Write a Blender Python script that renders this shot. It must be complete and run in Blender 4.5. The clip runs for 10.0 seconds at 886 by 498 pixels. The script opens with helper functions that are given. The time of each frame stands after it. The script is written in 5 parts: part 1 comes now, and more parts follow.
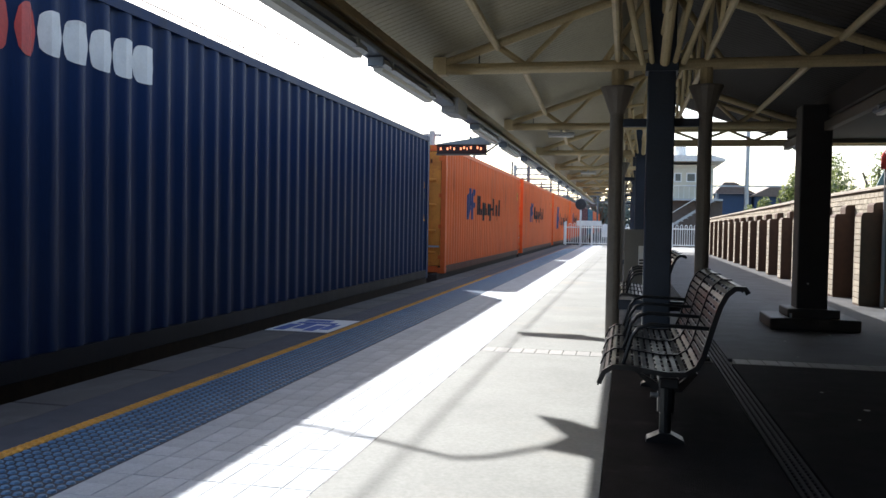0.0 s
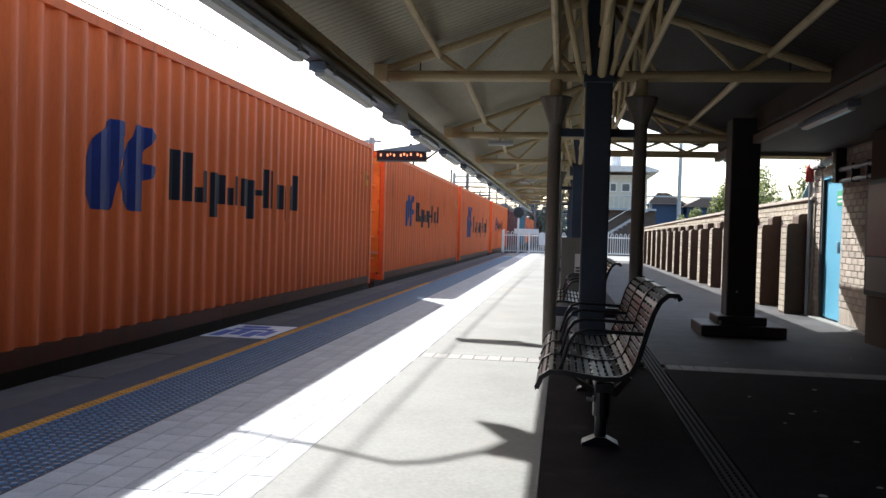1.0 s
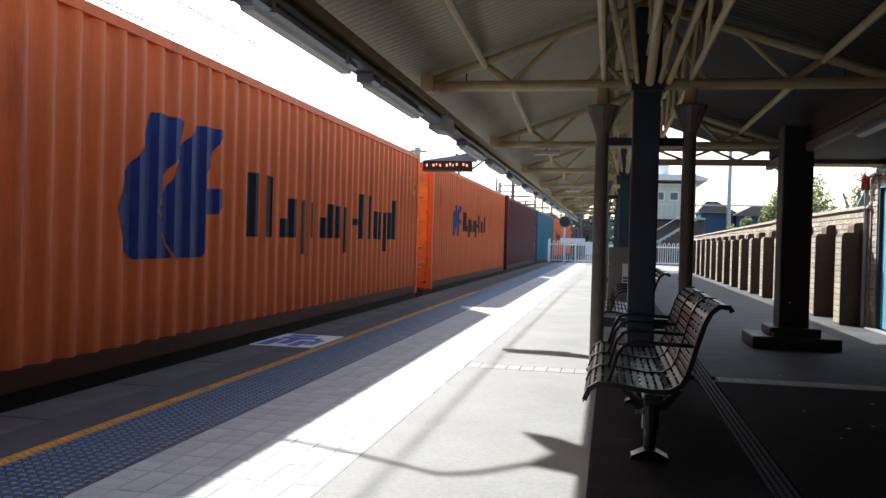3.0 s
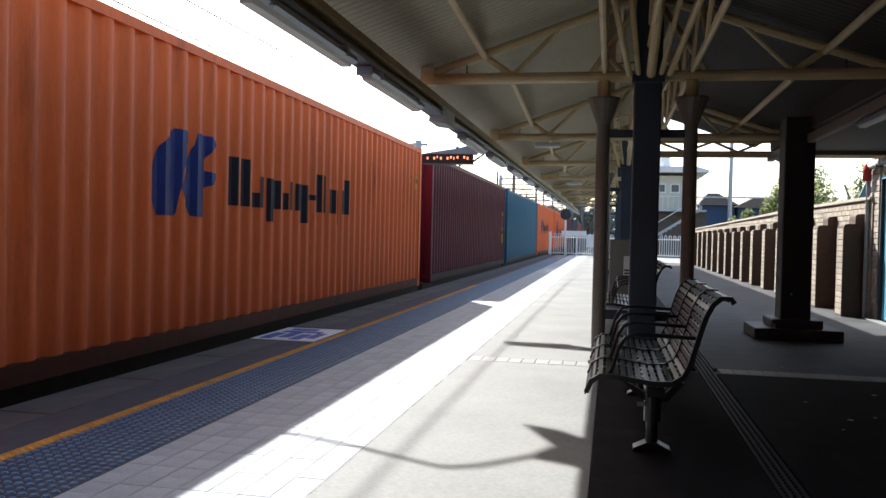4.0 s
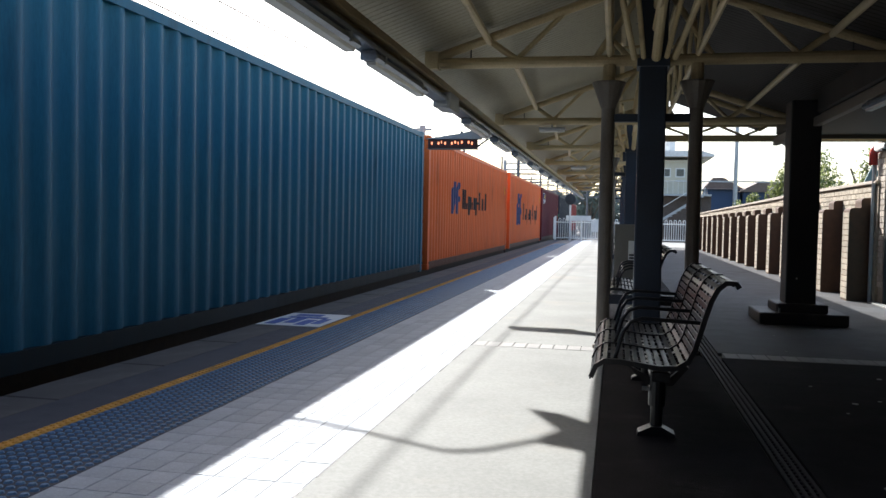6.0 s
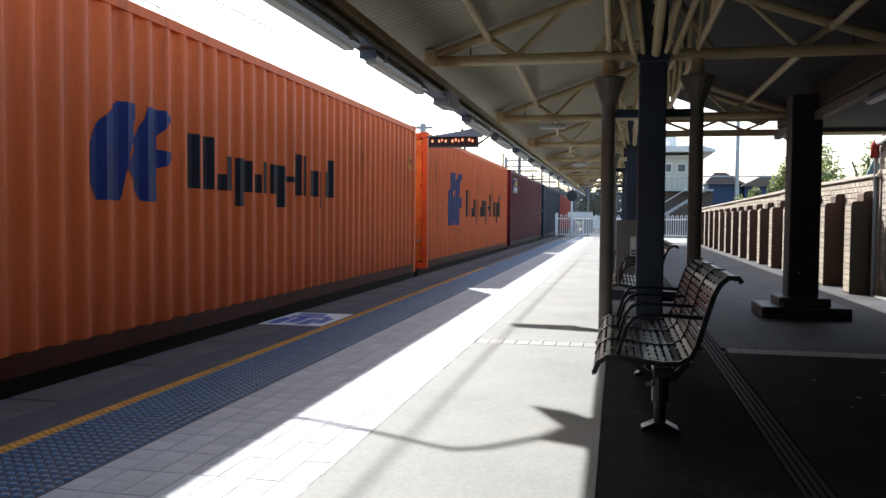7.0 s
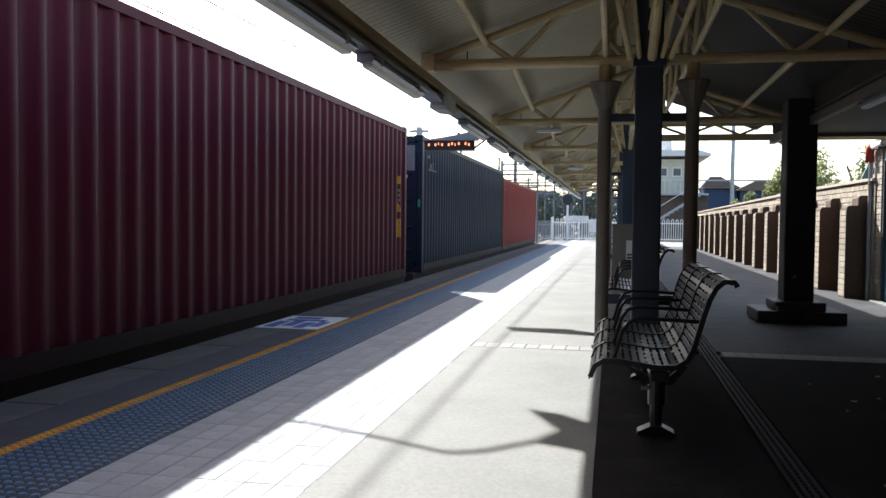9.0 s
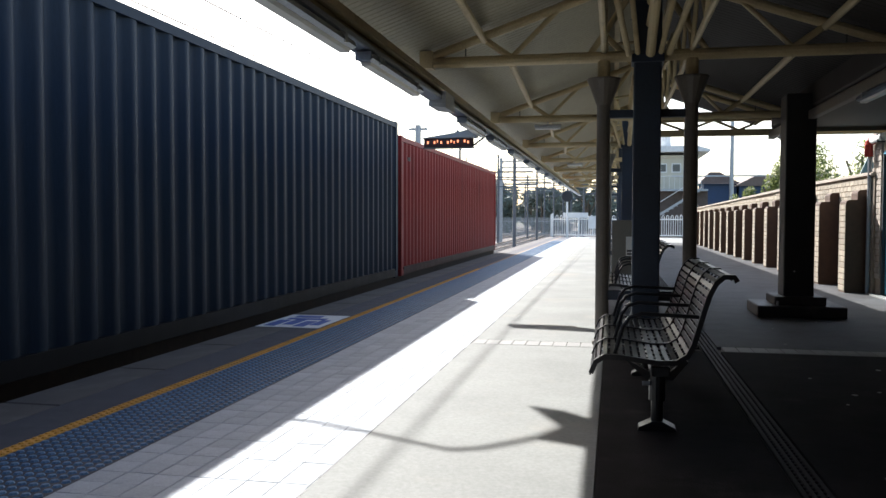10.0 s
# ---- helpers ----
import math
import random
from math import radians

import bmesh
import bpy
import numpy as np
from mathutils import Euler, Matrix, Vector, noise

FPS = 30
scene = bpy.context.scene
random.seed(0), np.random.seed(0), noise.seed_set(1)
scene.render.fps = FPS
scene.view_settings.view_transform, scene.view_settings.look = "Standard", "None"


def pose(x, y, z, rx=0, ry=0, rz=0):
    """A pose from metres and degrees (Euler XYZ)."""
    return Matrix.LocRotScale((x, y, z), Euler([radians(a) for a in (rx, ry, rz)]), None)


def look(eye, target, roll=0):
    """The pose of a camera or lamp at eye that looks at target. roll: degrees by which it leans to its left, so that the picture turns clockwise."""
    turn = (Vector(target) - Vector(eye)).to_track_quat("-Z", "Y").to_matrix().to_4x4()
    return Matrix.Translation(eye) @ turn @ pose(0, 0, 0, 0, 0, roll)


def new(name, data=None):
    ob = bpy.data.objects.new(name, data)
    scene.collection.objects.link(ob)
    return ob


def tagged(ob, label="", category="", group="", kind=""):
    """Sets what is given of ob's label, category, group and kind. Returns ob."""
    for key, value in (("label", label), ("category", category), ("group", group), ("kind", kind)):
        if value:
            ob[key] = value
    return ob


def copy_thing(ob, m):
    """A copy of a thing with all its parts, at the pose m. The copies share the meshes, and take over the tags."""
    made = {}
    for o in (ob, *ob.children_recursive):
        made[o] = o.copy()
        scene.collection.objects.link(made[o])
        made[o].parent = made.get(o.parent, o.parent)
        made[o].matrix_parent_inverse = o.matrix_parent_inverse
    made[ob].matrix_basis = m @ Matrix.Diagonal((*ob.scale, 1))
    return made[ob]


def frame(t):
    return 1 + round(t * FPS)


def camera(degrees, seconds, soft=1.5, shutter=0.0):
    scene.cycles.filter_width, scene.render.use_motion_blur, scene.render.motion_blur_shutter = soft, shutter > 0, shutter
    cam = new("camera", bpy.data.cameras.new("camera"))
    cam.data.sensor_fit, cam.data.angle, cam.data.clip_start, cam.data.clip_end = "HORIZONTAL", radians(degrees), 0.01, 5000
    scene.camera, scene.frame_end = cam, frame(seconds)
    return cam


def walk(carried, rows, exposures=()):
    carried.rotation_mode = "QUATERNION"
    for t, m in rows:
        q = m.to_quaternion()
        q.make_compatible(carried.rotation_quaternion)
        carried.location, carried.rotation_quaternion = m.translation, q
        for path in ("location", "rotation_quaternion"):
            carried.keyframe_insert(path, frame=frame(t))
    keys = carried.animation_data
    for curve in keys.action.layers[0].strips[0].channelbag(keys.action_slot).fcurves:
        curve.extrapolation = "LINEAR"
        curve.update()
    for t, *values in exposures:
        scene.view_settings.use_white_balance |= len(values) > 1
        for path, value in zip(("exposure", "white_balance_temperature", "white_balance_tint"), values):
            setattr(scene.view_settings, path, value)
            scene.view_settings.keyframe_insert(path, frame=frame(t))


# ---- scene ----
cam = camera(56.13, 10.0)

# seconds, eye, target, roll
PATH = [
    (0.0, (0.012, 0.015, 1.144), (-2.133, 9.777, 0.828), 1.00),
    (0.2, (0.012, 0.006, 1.143), (-1.755, 9.777, 0.787), 0.71),
    (0.5, (0.012, -0.008, 1.141), (-1.702, 9.839, 0.821), 1.23),
    (0.7, (0.009, -0.007, 1.139), (-1.535, 9.839, 1.045), 2.01),
    (1.0, (0.005, -0.005, 1.137), (-1.414, 9.891, 0.922), 1.61),
    (1.2, (0.006, -0.002, 1.137), (-1.608, 9.891, 0.956), 2.19),
    (1.5, (0.007, 0.002, 1.138), (-1.573, 9.874, 0.906), 1.51),
    (1.7, (0.004, 0.002, 1.140), (-1.603, 9.874, 0.928), 1.94),
    (2.0, (-0.000, 0.003, 1.142), (-1.681, 9.859, 0.947), 2.23),
    (2.2, (-0.001, -0.001, 1.142), (-1.768, 9.859, 0.980), 1.79),
    (2.5, (-0.002, -0.007, 1.143), (-1.854, 9.820, 1.018), 1.88),
    (2.7, (-0.002, -0.006, 1.143), (-1.924, 9.820, 1.034), 1.81),
    (3.8, (-0.004, 0.002, 1.141), (-1.982, 9.805, 0.954), 1.31),
    (4.0, (-0.004, 0.003, 1.141), (-1.975, 9.805, 0.942), 1.30),
    (4.5, (-0.003, -0.006, 1.146), (-1.977, 9.793, 0.893), 0.92),
    (5.0, (0.000, -0.013, 1.144), (-2.000, 9.782, 0.888), 0.94),
    (5.5, (-0.005, 0.001, 1.142), (-2.024, 9.790, 0.815), 1.19),
    (6.8, (-0.002, 0.006, 1.141), (-2.049, 9.787, 0.740), 0.73),
    (7.0, (-0.002, 0.007, 1.141), (-2.045, 9.787, 0.738), 0.49),
    (7.5, (-0.003, 0.010, 1.136), (-2.041, 9.793, 0.752), 0.42),
    (8.0, (0.003, 0.005, 1.138), (-2.023, 9.791, 0.776), 0.47),
    (8.5, (-0.006, 0.000, 1.141), (-2.011, 9.791, 0.792), 0.71),
    (9.0, (-0.006, 0.001, 1.141), (-2.000, 9.793, 0.781), 0.60),
    (9.5, (-0.002, -0.004, 1.138), (-1.974, 9.793, 0.764), 0.22),
    (10.0, (-0.006, -0.004, 1.139), (-1.998, 9.788, 0.753), 0.13),
]
walk(cam, [(t, look(e, g, r)) for t, e, g, r in PATH], exposures=[(0.0, 1.27), (10.0, 1.27)])

# ---------------------------------------------------------------- world and sun
SUN = Vector((-0.703, 1.166, 1.0)).normalized()
world = bpy.data.worlds.new("sky")
scene.world = world
world.use_nodes = True
wn = world.node_tree
sky = wn.nodes.new("ShaderNodeTexSky")
sky.sky_type = 'NISHITA'
sky.sun_disc = False
sky.sun_elevation = math.asin(SUN.z)
sky.sun_rotation = math.atan2(SUN.x, SUN.y)
sky.dust_density = 2.0
wn.nodes["Background"].inputs["Strength"].default_value = 0.14
wn.links.new(sky.outputs[0], wn.nodes["Background"].inputs["Color"])
sun_data = bpy.data.lights.new("sun", 'SUN')
sun_data.energy = 4.6
sun_data.angle = radians(0.55)
sun_data.color = (1.0, 0.985, 0.975)
sun = new("sun", sun_data)
sun.matrix_world = look(SUN * 60, (0, 0, 0))

# ---------------------------------------------------------------- materials


def mat(name, color, rough=0.6, metal=0.0, vary=0.25, scale=6.0, fine=60.0, bump=0.15, dirt=None, dirt_amount=0.0, stretch=(1, 1, 1), rand=0.0, spec=0.5):
    """A painted, worn or mineral surface: colour that varies at two scales, stains and a fine relief."""
    m = bpy.data.materials.new(name)
    m.use_nodes = True
    nt = m.node_tree
    p = nt.nodes["Principled BSDF"]
    L = nt.links
    co = nt.nodes.new("ShaderNodeTexCoord")
    mp = nt.nodes.new("ShaderNodeMapping")
    mp.inputs["Scale"].default_value = stretch
    L.new(co.outputs["Object"], mp.inputs["Vector"])

    def nz(s, det, rg=0.6):
        n = nt.nodes.new("ShaderNodeTexNoise")
        n.inputs["Scale"].default_value, n.inputs["Detail"].default_value, n.inputs["Roughness"].default_value = s, det, rg
        L.new(mp.outputs["Vector"], n.inputs["Vector"])
        return n
    big, small = nz(scale, 5), nz(fine, 3)
    lo = tuple(c * (1 - vary) for c in color) + (1,)
    hi = tuple(min(1, c * (1 + vary)) for c in color) + (1,)
    r = nt.nodes.new("ShaderNodeValToRGB")
    r.color_ramp.elements[0].position, r.color_ramp.elements[1].position = 0.3, 0.7
    r.color_ramp.elements[0].color, r.color_ramp.elements[1].color = lo, hi
    L.new(big.outputs["Fac"], r.inputs["Fac"])
    mx = nt.nodes.new("ShaderNodeMix")
    mx.data_type, mx.blend_type = 'RGBA', 'OVERLAY'
    mx.inputs["Factor"].default_value = 0.35
    L.new(r.outputs["Color"], mx.inputs["A"])
    L.new(small.outputs["Color"], mx.inputs["B"])
    hs = nt.nodes.new("ShaderNodeHueSaturation")
    hs.inputs["Saturation"].default_value = 1.0
    L.new(mx.outputs["Result"], hs.inputs["Color"])
    small_g = nt.nodes.new("ShaderNodeRGBToBW")
    L.new(small.outputs["Color"], small_g.inputs["Color"])
    L.new(small_g.outputs[0], mx.inputs["B"])
    out = hs.outputs["Color"]
    if dirt:
        dn = nz(scale * 0.45, 8, 0.7)
        dr = nt.nodes.new("ShaderNodeValToRGB")
        dr.color_ramp.elements[0].position = 0.62 - 0.25 * dirt_amount
        dr.color_ramp.elements[1].position = 0.82 - 0.25 * dirt_amount
        L.new(dn.outputs["Fac"], dr.inputs["Fac"])
        md = nt.nodes.new("ShaderNodeMix")
        md.data_type = 'RGBA'
        L.new(dr.outputs["Color"], md.inputs["Factor"])
        L.new(out, md.inputs["A"])
        md.inputs["B"].default_value = (*dirt, 1)
        out = md.outputs["Result"]
    if rand:
        oi = nt.nodes.new("ShaderNodeObjectInfo")
        mr = nt.nodes.new("ShaderNodeMapRange")
        mr.inputs["To Min"].default_value, mr.inputs["To Max"].default_value = 1 - rand, 1 + rand
        L.new(oi.outputs["Random"], mr.inputs["Value"])
        L.new(mr.outputs["Result"], hs.inputs["Value"])
    L.new(out, p.inputs["Base Color"])
    rr = nt.nodes.new("ShaderNodeMapRange")
    rr.inputs["To Min"].default_value, rr.inputs["To Max"].default_value = max(0.02, rough - 0.12), min(1, rough + 0.12)
    L.new(big.outputs["Fac"], rr.inputs["Value"])
    L.new(rr.outputs["Result"], p.inputs["Roughness"])
    p.inputs["Metallic"].default_value = metal
    p.inputs["Specular IOR Level"].default_value = spec
    if bump:
        b = nt.nodes.new("ShaderNodeBump")
        b.inputs["Strength"].default_value = bump
        b.inputs["Distance"].default_value = 0.01
        L.new(small.outputs["Fac"], b.inputs["Height"])
        L.new(b.outputs["Normal"], p.inputs["Normal"])
    return m


def glow(name, color, strength):
    m = bpy.data.materials.new(name)
    m.use_nodes = True
    p = m.node_tree.nodes["Principled BSDF"]
    p.inputs["Base Color"].default_value = (*color, 1)
    p.inputs["Emission Color"].default_value = (*color, 1)
    p.inputs["Emission Strength"].default_value = strength
    return m


STREAK = (1.0, 3.0, 0.35)
M_CONCRETE = mat("concrete", (0.235, 0.240, 0.225), 0.8, spec=0.3, vary=0.16, scale=0.9, fine=45, bump=0.2, dirt=(0.28, 0.26, 0.22), dirt_amount=0.35)
M_STRIP = mat("strip_paver", (0.28, 0.275, 0.26), 0.75, vary=0.12, scale=6, rand=0.1)
# floor under the canopy, part asphalt: its shade is put into both colours
M_FLOOR_GREY = mat("worn_shaded_concrete", (0.065, 0.066, 0.068), 0.75, spec=0.25, vary=0.35, scale=2.2, fine=90, bump=0.4, dirt=(0.03, 0.027, 0.028), dirt_amount=0.45)
M_FLOOR_DARK = mat("worn_shaded_asphalt", (0.017, 0.0152, 0.016), 0.85, spec=0.04, vary=0.45, scale=3.5, fine=120, bump=0.5, dirt=(0.05, 0.046, 0.045), dirt_amount=0.2)
# darker copy of roof_sheet: the right slope's shade put into its colour
M_SHEET_SHADED = mat("shaded_roof_sheet", (0.03, 0.025, 0.021), 0.65, vary=0.12, scale=1.5, fine=30)
M_PAVER = mat("paver", (0.35, 0.38, 0.41), 0.75, vary=0.14, scale=5, fine=90, bump=0.25, rand=0.1)
M_GROUT = mat("grout", (0.33, 0.34, 0.36), 0.9, vary=0.2, scale=9)
M_COPING = mat("coping", (0.09, 0.079, 0.072), 0.85, vary=0.18, scale=3, fine=70, dirt=(0.15, 0.14, 0.13), dirt_amount=0.3)
M_ASPHALT = mat("asphalt", (0.062, 0.062, 0.072), 0.9, vary=0.25, scale=5, fine=160, bump=0.5)
M_GRATE = mat("grating_iron", (0.018, 0.017, 0.018), 0.7, spec=0.12, vary=0.25, scale=8)
M_TACTILE = mat("tactile_tile", (0.005, 0.015, 0.034), 0.6, vary=0.2, scale=4, fine=60)
M_ORANGE_LINE = mat("line_paint", (0.663, 0.312, 0.039), 0.7, vary=0.2, scale=8, dirt=(0.25, 0.15, 0.06), dirt_amount=0.3)
M_WHITE = mat("white_paint", (0.72, 0.72, 0.70), 0.55, vary=0.08, scale=5, dirt=(0.4, 0.38, 0.34), dirt_amount=0.15)
M_BLUE_MARK = mat("blue_paint", (0.05, 0.10, 0.36), 0.6, vary=0.2, scale=10)
M_CREAM = mat("cream_steel", (0.52, 0.42, 0.24), 0.5, vary=0.1, scale=4, dirt=(0.25, 0.19, 0.11), dirt_amount=0.2)
M_SHEET = mat("roof_sheet", (0.335, 0.308, 0.222), 0.6, vary=0.08, scale=1.5, fine=30)
M_COLUMN = mat("column_paint", (0.022, 0.035, 0.058), 0.45, vary=0.15, scale=3)
M_POST = mat("post_paint", (0.15, 0.13, 0.108), 0.5, vary=0.15, scale=5)
M_PLINTH = mat("plinth_paint", (0.05, 0.045, 0.042), 0.6, vary=0.3, scale=4, dirt=(0.12, 0.11, 0.10), dirt_amount=0.15)
M_TRUNK = mat("trunking_steel", (0.20, 0.235, 0.29), 0.35, metal=0.2, vary=0.2, scale=4)
M_GUTTER = mat("gutter_steel", (0.11, 0.12, 0.14), 0.45, metal=0.2, vary=0.15, scale=4)
M_LAMP = mat("lamp_housing", (0.42, 0.44, 0.46), 0.5, vary=0.06, scale=5)
M_DIFF = mat("lamp_diffuser", (0.75, 0.76, 0.74), 0.35, vary=0.04, scale=5)
M_BENCH = mat("bench_metal", (0.017, 0.02, 0.025), 0.34, metal=0.3, vary=0.2, scale=9)
M_BRICK = mat("brick", (0.37, 0.32, 0.265), 0.85, vary=0.2, scale=9, fine=110, bump=0.4, rand=0.18)
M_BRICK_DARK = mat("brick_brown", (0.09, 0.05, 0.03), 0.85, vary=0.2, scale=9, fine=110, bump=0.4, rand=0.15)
M_MORTAR = mat("mortar", (0.30, 0.25, 0.19), 0.95, vary=0.15, scale=12)
M_DOOR = mat("door_blue", (0.10, 0.36, 0.52), 0.5, vary=0.06, scale=2)
M_GREEN = mat("green_sign", (0.03, 0.35, 0.16), 0.5, vary=0.1)
M_DARK = mat("dark_paint", (0.03, 0.03, 0.032), 0.6, vary=0.2, scale=5)
M_TIMBER = mat("soffit_board", (0.085, 0.066, 0.05), 0.7, vary=0.12, scale=3, stretch=(6, 0.6, 1))
M_RED = mat("red_paint", (0.5, 0.05, 0.04), 0.45, vary=0.15, scale=6)
M_BLACK_MARK = mat("black_marking", (0.014, 0.012, 0.018), 0.6, spec=0.25, vary=0.2)
M_LOGO_BLUE = mat("blue_marking", (0.012, 0.026, 0.135), 0.5, spec=0.35, vary=0.2)
M_WARN = mat("warning_label", (0.46, 0.20, 0.01), 0.6, spec=0.3, vary=0.25, scale=9)
M_WARN_PALE = mat("faded_warning_label", (0.62, 0.24, 0.04), 0.6, spec=0.3, vary=0.25, scale=9)
M_PLATE_ORANGE = mat("data_panel_orange", (0.74, 0.24, 0.05), 0.5, spec=0.3, vary=0.12, scale=7)
M_PLATE_OLIVE = mat("data_panel_olive", (0.42, 0.30, 0.07), 0.55, spec=0.3, vary=0.2, scale=7)
M_DOOR_ORANGE = mat("container_door_orange", (0.68, 0.235, 0.04), 0.45, spec=0.25, vary=0.15, scale=2.5, dirt=(0.4, 0.09, 0.02), dirt_amount=0.3)
M_BROWN_MARK = mat("brown_marking", (0.13, 0.035, 0.012), 0.6, spec=0.25, vary=0.25)
M_PANEL_TEAL = mat("pale_teal", (0.10, 0.33, 0.36), 0.5, spec=0.25, vary=0.2, scale=5)
M_PANEL_GREY = mat("pale_grey", (0.20, 0.20, 0.22), 0.5, spec=0.25, vary=0.2, scale=5)
M_YELLOW = mat("yellow_marking", (0.7, 0.5, 0.05), 0.55, vary=0.15)
M_STEEL = mat("galvanised_steel", (0.36, 0.38, 0.40), 0.45, metal=0.5, vary=0.15, scale=6)
M_RUST = mat("rusty_steel", (0.05, 0.035, 0.028), 0.8, metal=0.2, vary=0.3, scale=8)
M_RAIL = mat("rail_steel", (0.30, 0.24, 0.20), 0.35, metal=0.7, vary=0.2, scale=8)
M_BALLAST = mat("ballast", (0.13, 0.11, 0.095), 0.95, vary=0.45, scale=14, fine=40, bump=0.9)
M_GROUND = mat("dry_ground", (0.09, 0.09, 0.065), 0.95, vary=0.35, scale=0.4, fine=6, bump=0.5)
M_SLEEPER = mat("sleeper", (0.15, 0.13, 0.115), 0.9, vary=0.2, scale=5)
M_LEAF = mat("leaf", (0.07, 0.12, 0.035), 0.6, vary=0.45, scale=2.0, fine=8, bump=0)
# paler and greyer than leaf: distance haze put into the colour
M_LEAF_HAZE = mat("hazed_leaf", (0.15, 0.175, 0.14), 0.7, vary=0.4, scale=0.5, fine=4, bump=0)
leaf_nt = M_LEAF.node_tree
leaf_thin = leaf_nt.nodes.new("ShaderNodeBsdfTranslucent")
leaf_thin.inputs["Color"].default_value = (0.20, 0.23, 0.08, 1)
leaf_mix = leaf_nt.nodes.new("ShaderNodeMixShader")
leaf_mix.inputs["Fac"].default_value = 0.5
leaf_out = [n for n in leaf_nt.nodes if n.type == 'OUTPUT_MATERIAL'][0]
leaf_nt.links.new(leaf_out.inputs["Surface"].links[0].from_socket, leaf_mix.inputs[1])
leaf_nt.links.new(leaf_thin.outputs[0], leaf_mix.inputs[2])
leaf_nt.links.new(leaf_mix.outputs[0], leaf_out.inputs["Surface"])
M_BARK = mat("bark", (0.16, 0.12, 0.09), 0.9, vary=0.3, scale=8)
M_TOWER = mat("tower_render", (0.55, 0.52, 0.42), 0.8, vary=0.08, scale=2)
M_TOWER_DARK = mat("tower_base", (0.10, 0.08, 0.07), 0.85, vary=0.2, scale=3)
M_HOUSE = mat("house_cladding", (0.022, 0.05, 0.11), 0.7, vary=0.1, scale=2)
M_TILE = mat("roof_tile", (0.16, 0.12, 0.10), 0.8, vary=0.2, scale=4)
M_GLASS = mat("window_glass", (0.05, 0.06, 0.07), 0.08, vary=0.1, bump=0)
M_LED = glow("led_amber", (1.0, 0.3, 0.14), 0.9)
M_BOX = mat("grey_box", (0.17, 0.16, 0.14), 0.5, vary=0.08, scale=3)


def cont_mat(name, c, dirt_amount=0.25, fade=0.12):
    return mat(name, c, 0.5, spec=0.17, vary=fade, scale=2.2, fine=40, bump=0.1, dirt=tuple(0.4 * x + 0.008 for x in c), dirt_amount=dirt_amount, stretch=STREAK)


M_C = {
    "navy": cont_mat("container_navy", (0.003, 0.018, 0.07)),
    "orange": cont_mat("container_orange", (0.71, 0.136, 0.034)),
    "maroon": cont_mat("container_maroon", (0.085, 0.006, 0.018)),
    "teal": cont_mat("container_teal", (0.016, 0.115, 0.185)),
    "grey": cont_mat("container_grey", (0.013, 0.025, 0.044)),
    "red": cont_mat("container_red", (0.26, 0.028, 0.026)),
}

# bottom rails: brown dirt and the shade low on the side, both in the paint
M_RAIL_SHADE_DIRT = {k: cont_mat("rail_" + k, tuple(0.12 * a + 0.12 * b for a, b in zip(c, (0.05, 0.035, 0.028))), 0.5) for k, c in (
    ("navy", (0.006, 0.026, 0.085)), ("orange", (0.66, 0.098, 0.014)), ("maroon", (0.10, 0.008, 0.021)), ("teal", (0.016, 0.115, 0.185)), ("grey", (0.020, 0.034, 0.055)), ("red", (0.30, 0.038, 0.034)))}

# ---------------------------------------------------------------- mesh helpers


def part(name, bm, material, parent=None, label="", smooth=False):
    me = bpy.data.meshes.new(name)
    bmesh.ops.recalc_face_normals(bm, faces=bm.faces[:])
    bm.to_mesh(me)
    bm.free()
    me.materials.append(material)
    if smooth:
        for p in me.polygons:
            p.use_smooth = True
    ob = new(name, me)
    if parent is not None:
        ob.parent = parent
    if label:
        tagged(ob, label)
    return ob


def share(name, me, parent, loc, rot=(0, 0, 0)):
    ob = new(name, me)
    ob.parent = parent
    ob.location = loc
    ob.rotation_euler = rot
    return ob


def thing(name, label, category, group="", kind="", loc=(0, 0, 0), rz=0):
    ob = new(name)
    ob.empty_display_size = 0.1
    ob.matrix_basis = pose(*loc, 0, 0, rz)
    return tagged(ob, label, category, group, kind)


def box(bm, x0, x1, y0, y1, z0, z1, bev=0.0):
    vs = [bm.verts.new((x, y, z)) for z in (z0, z1) for y in (y0, y1) for x in (x0, x1)]
    fs = [bm.faces.new([vs[i] for i in q]) for q in ((0, 2, 3, 1), (4, 5, 7, 6), (0, 1, 5, 4), (2, 6, 7, 3), (0, 4, 6, 2), (1, 3, 7, 5))]
    if bev:
        es = list({e for f in fs for e in f.edges})
        bmesh.ops.bevel(bm, geom=es, offset=bev, segments=1, affect='EDGES', clamp_overlap=True)
    return bm


def nbox(*a, **k):
    return box(bmesh.new(), *a, **k)


def tube(bm, a, b, r, seg=10, r2=None):
    a, b = Vector(a), Vector(b)
    d = b - a
    q = d.to_track_quat('Z', 'Y')
    r2 = r if r2 is None else r2
    ring = []
    for c, rad in ((a, r), (b, r2)):
        ring.append([bm.verts.new(c + q @ Vector((rad * math.cos(i * math.tau / seg), rad * math.sin(i * math.tau / seg), 0))) for i in range(seg)])
    for i in range(seg):
        j = (i + 1) % seg
        bm.faces.new((ring[0][i], ring[0][j], ring[1][j], ring[1][i]))
    bm.faces.new(ring[0][::-1])
    bm.faces.new(ring[1])
    return bm


def ntube(*a, **k):
    return tube(bmesh.new(), *a, **k)


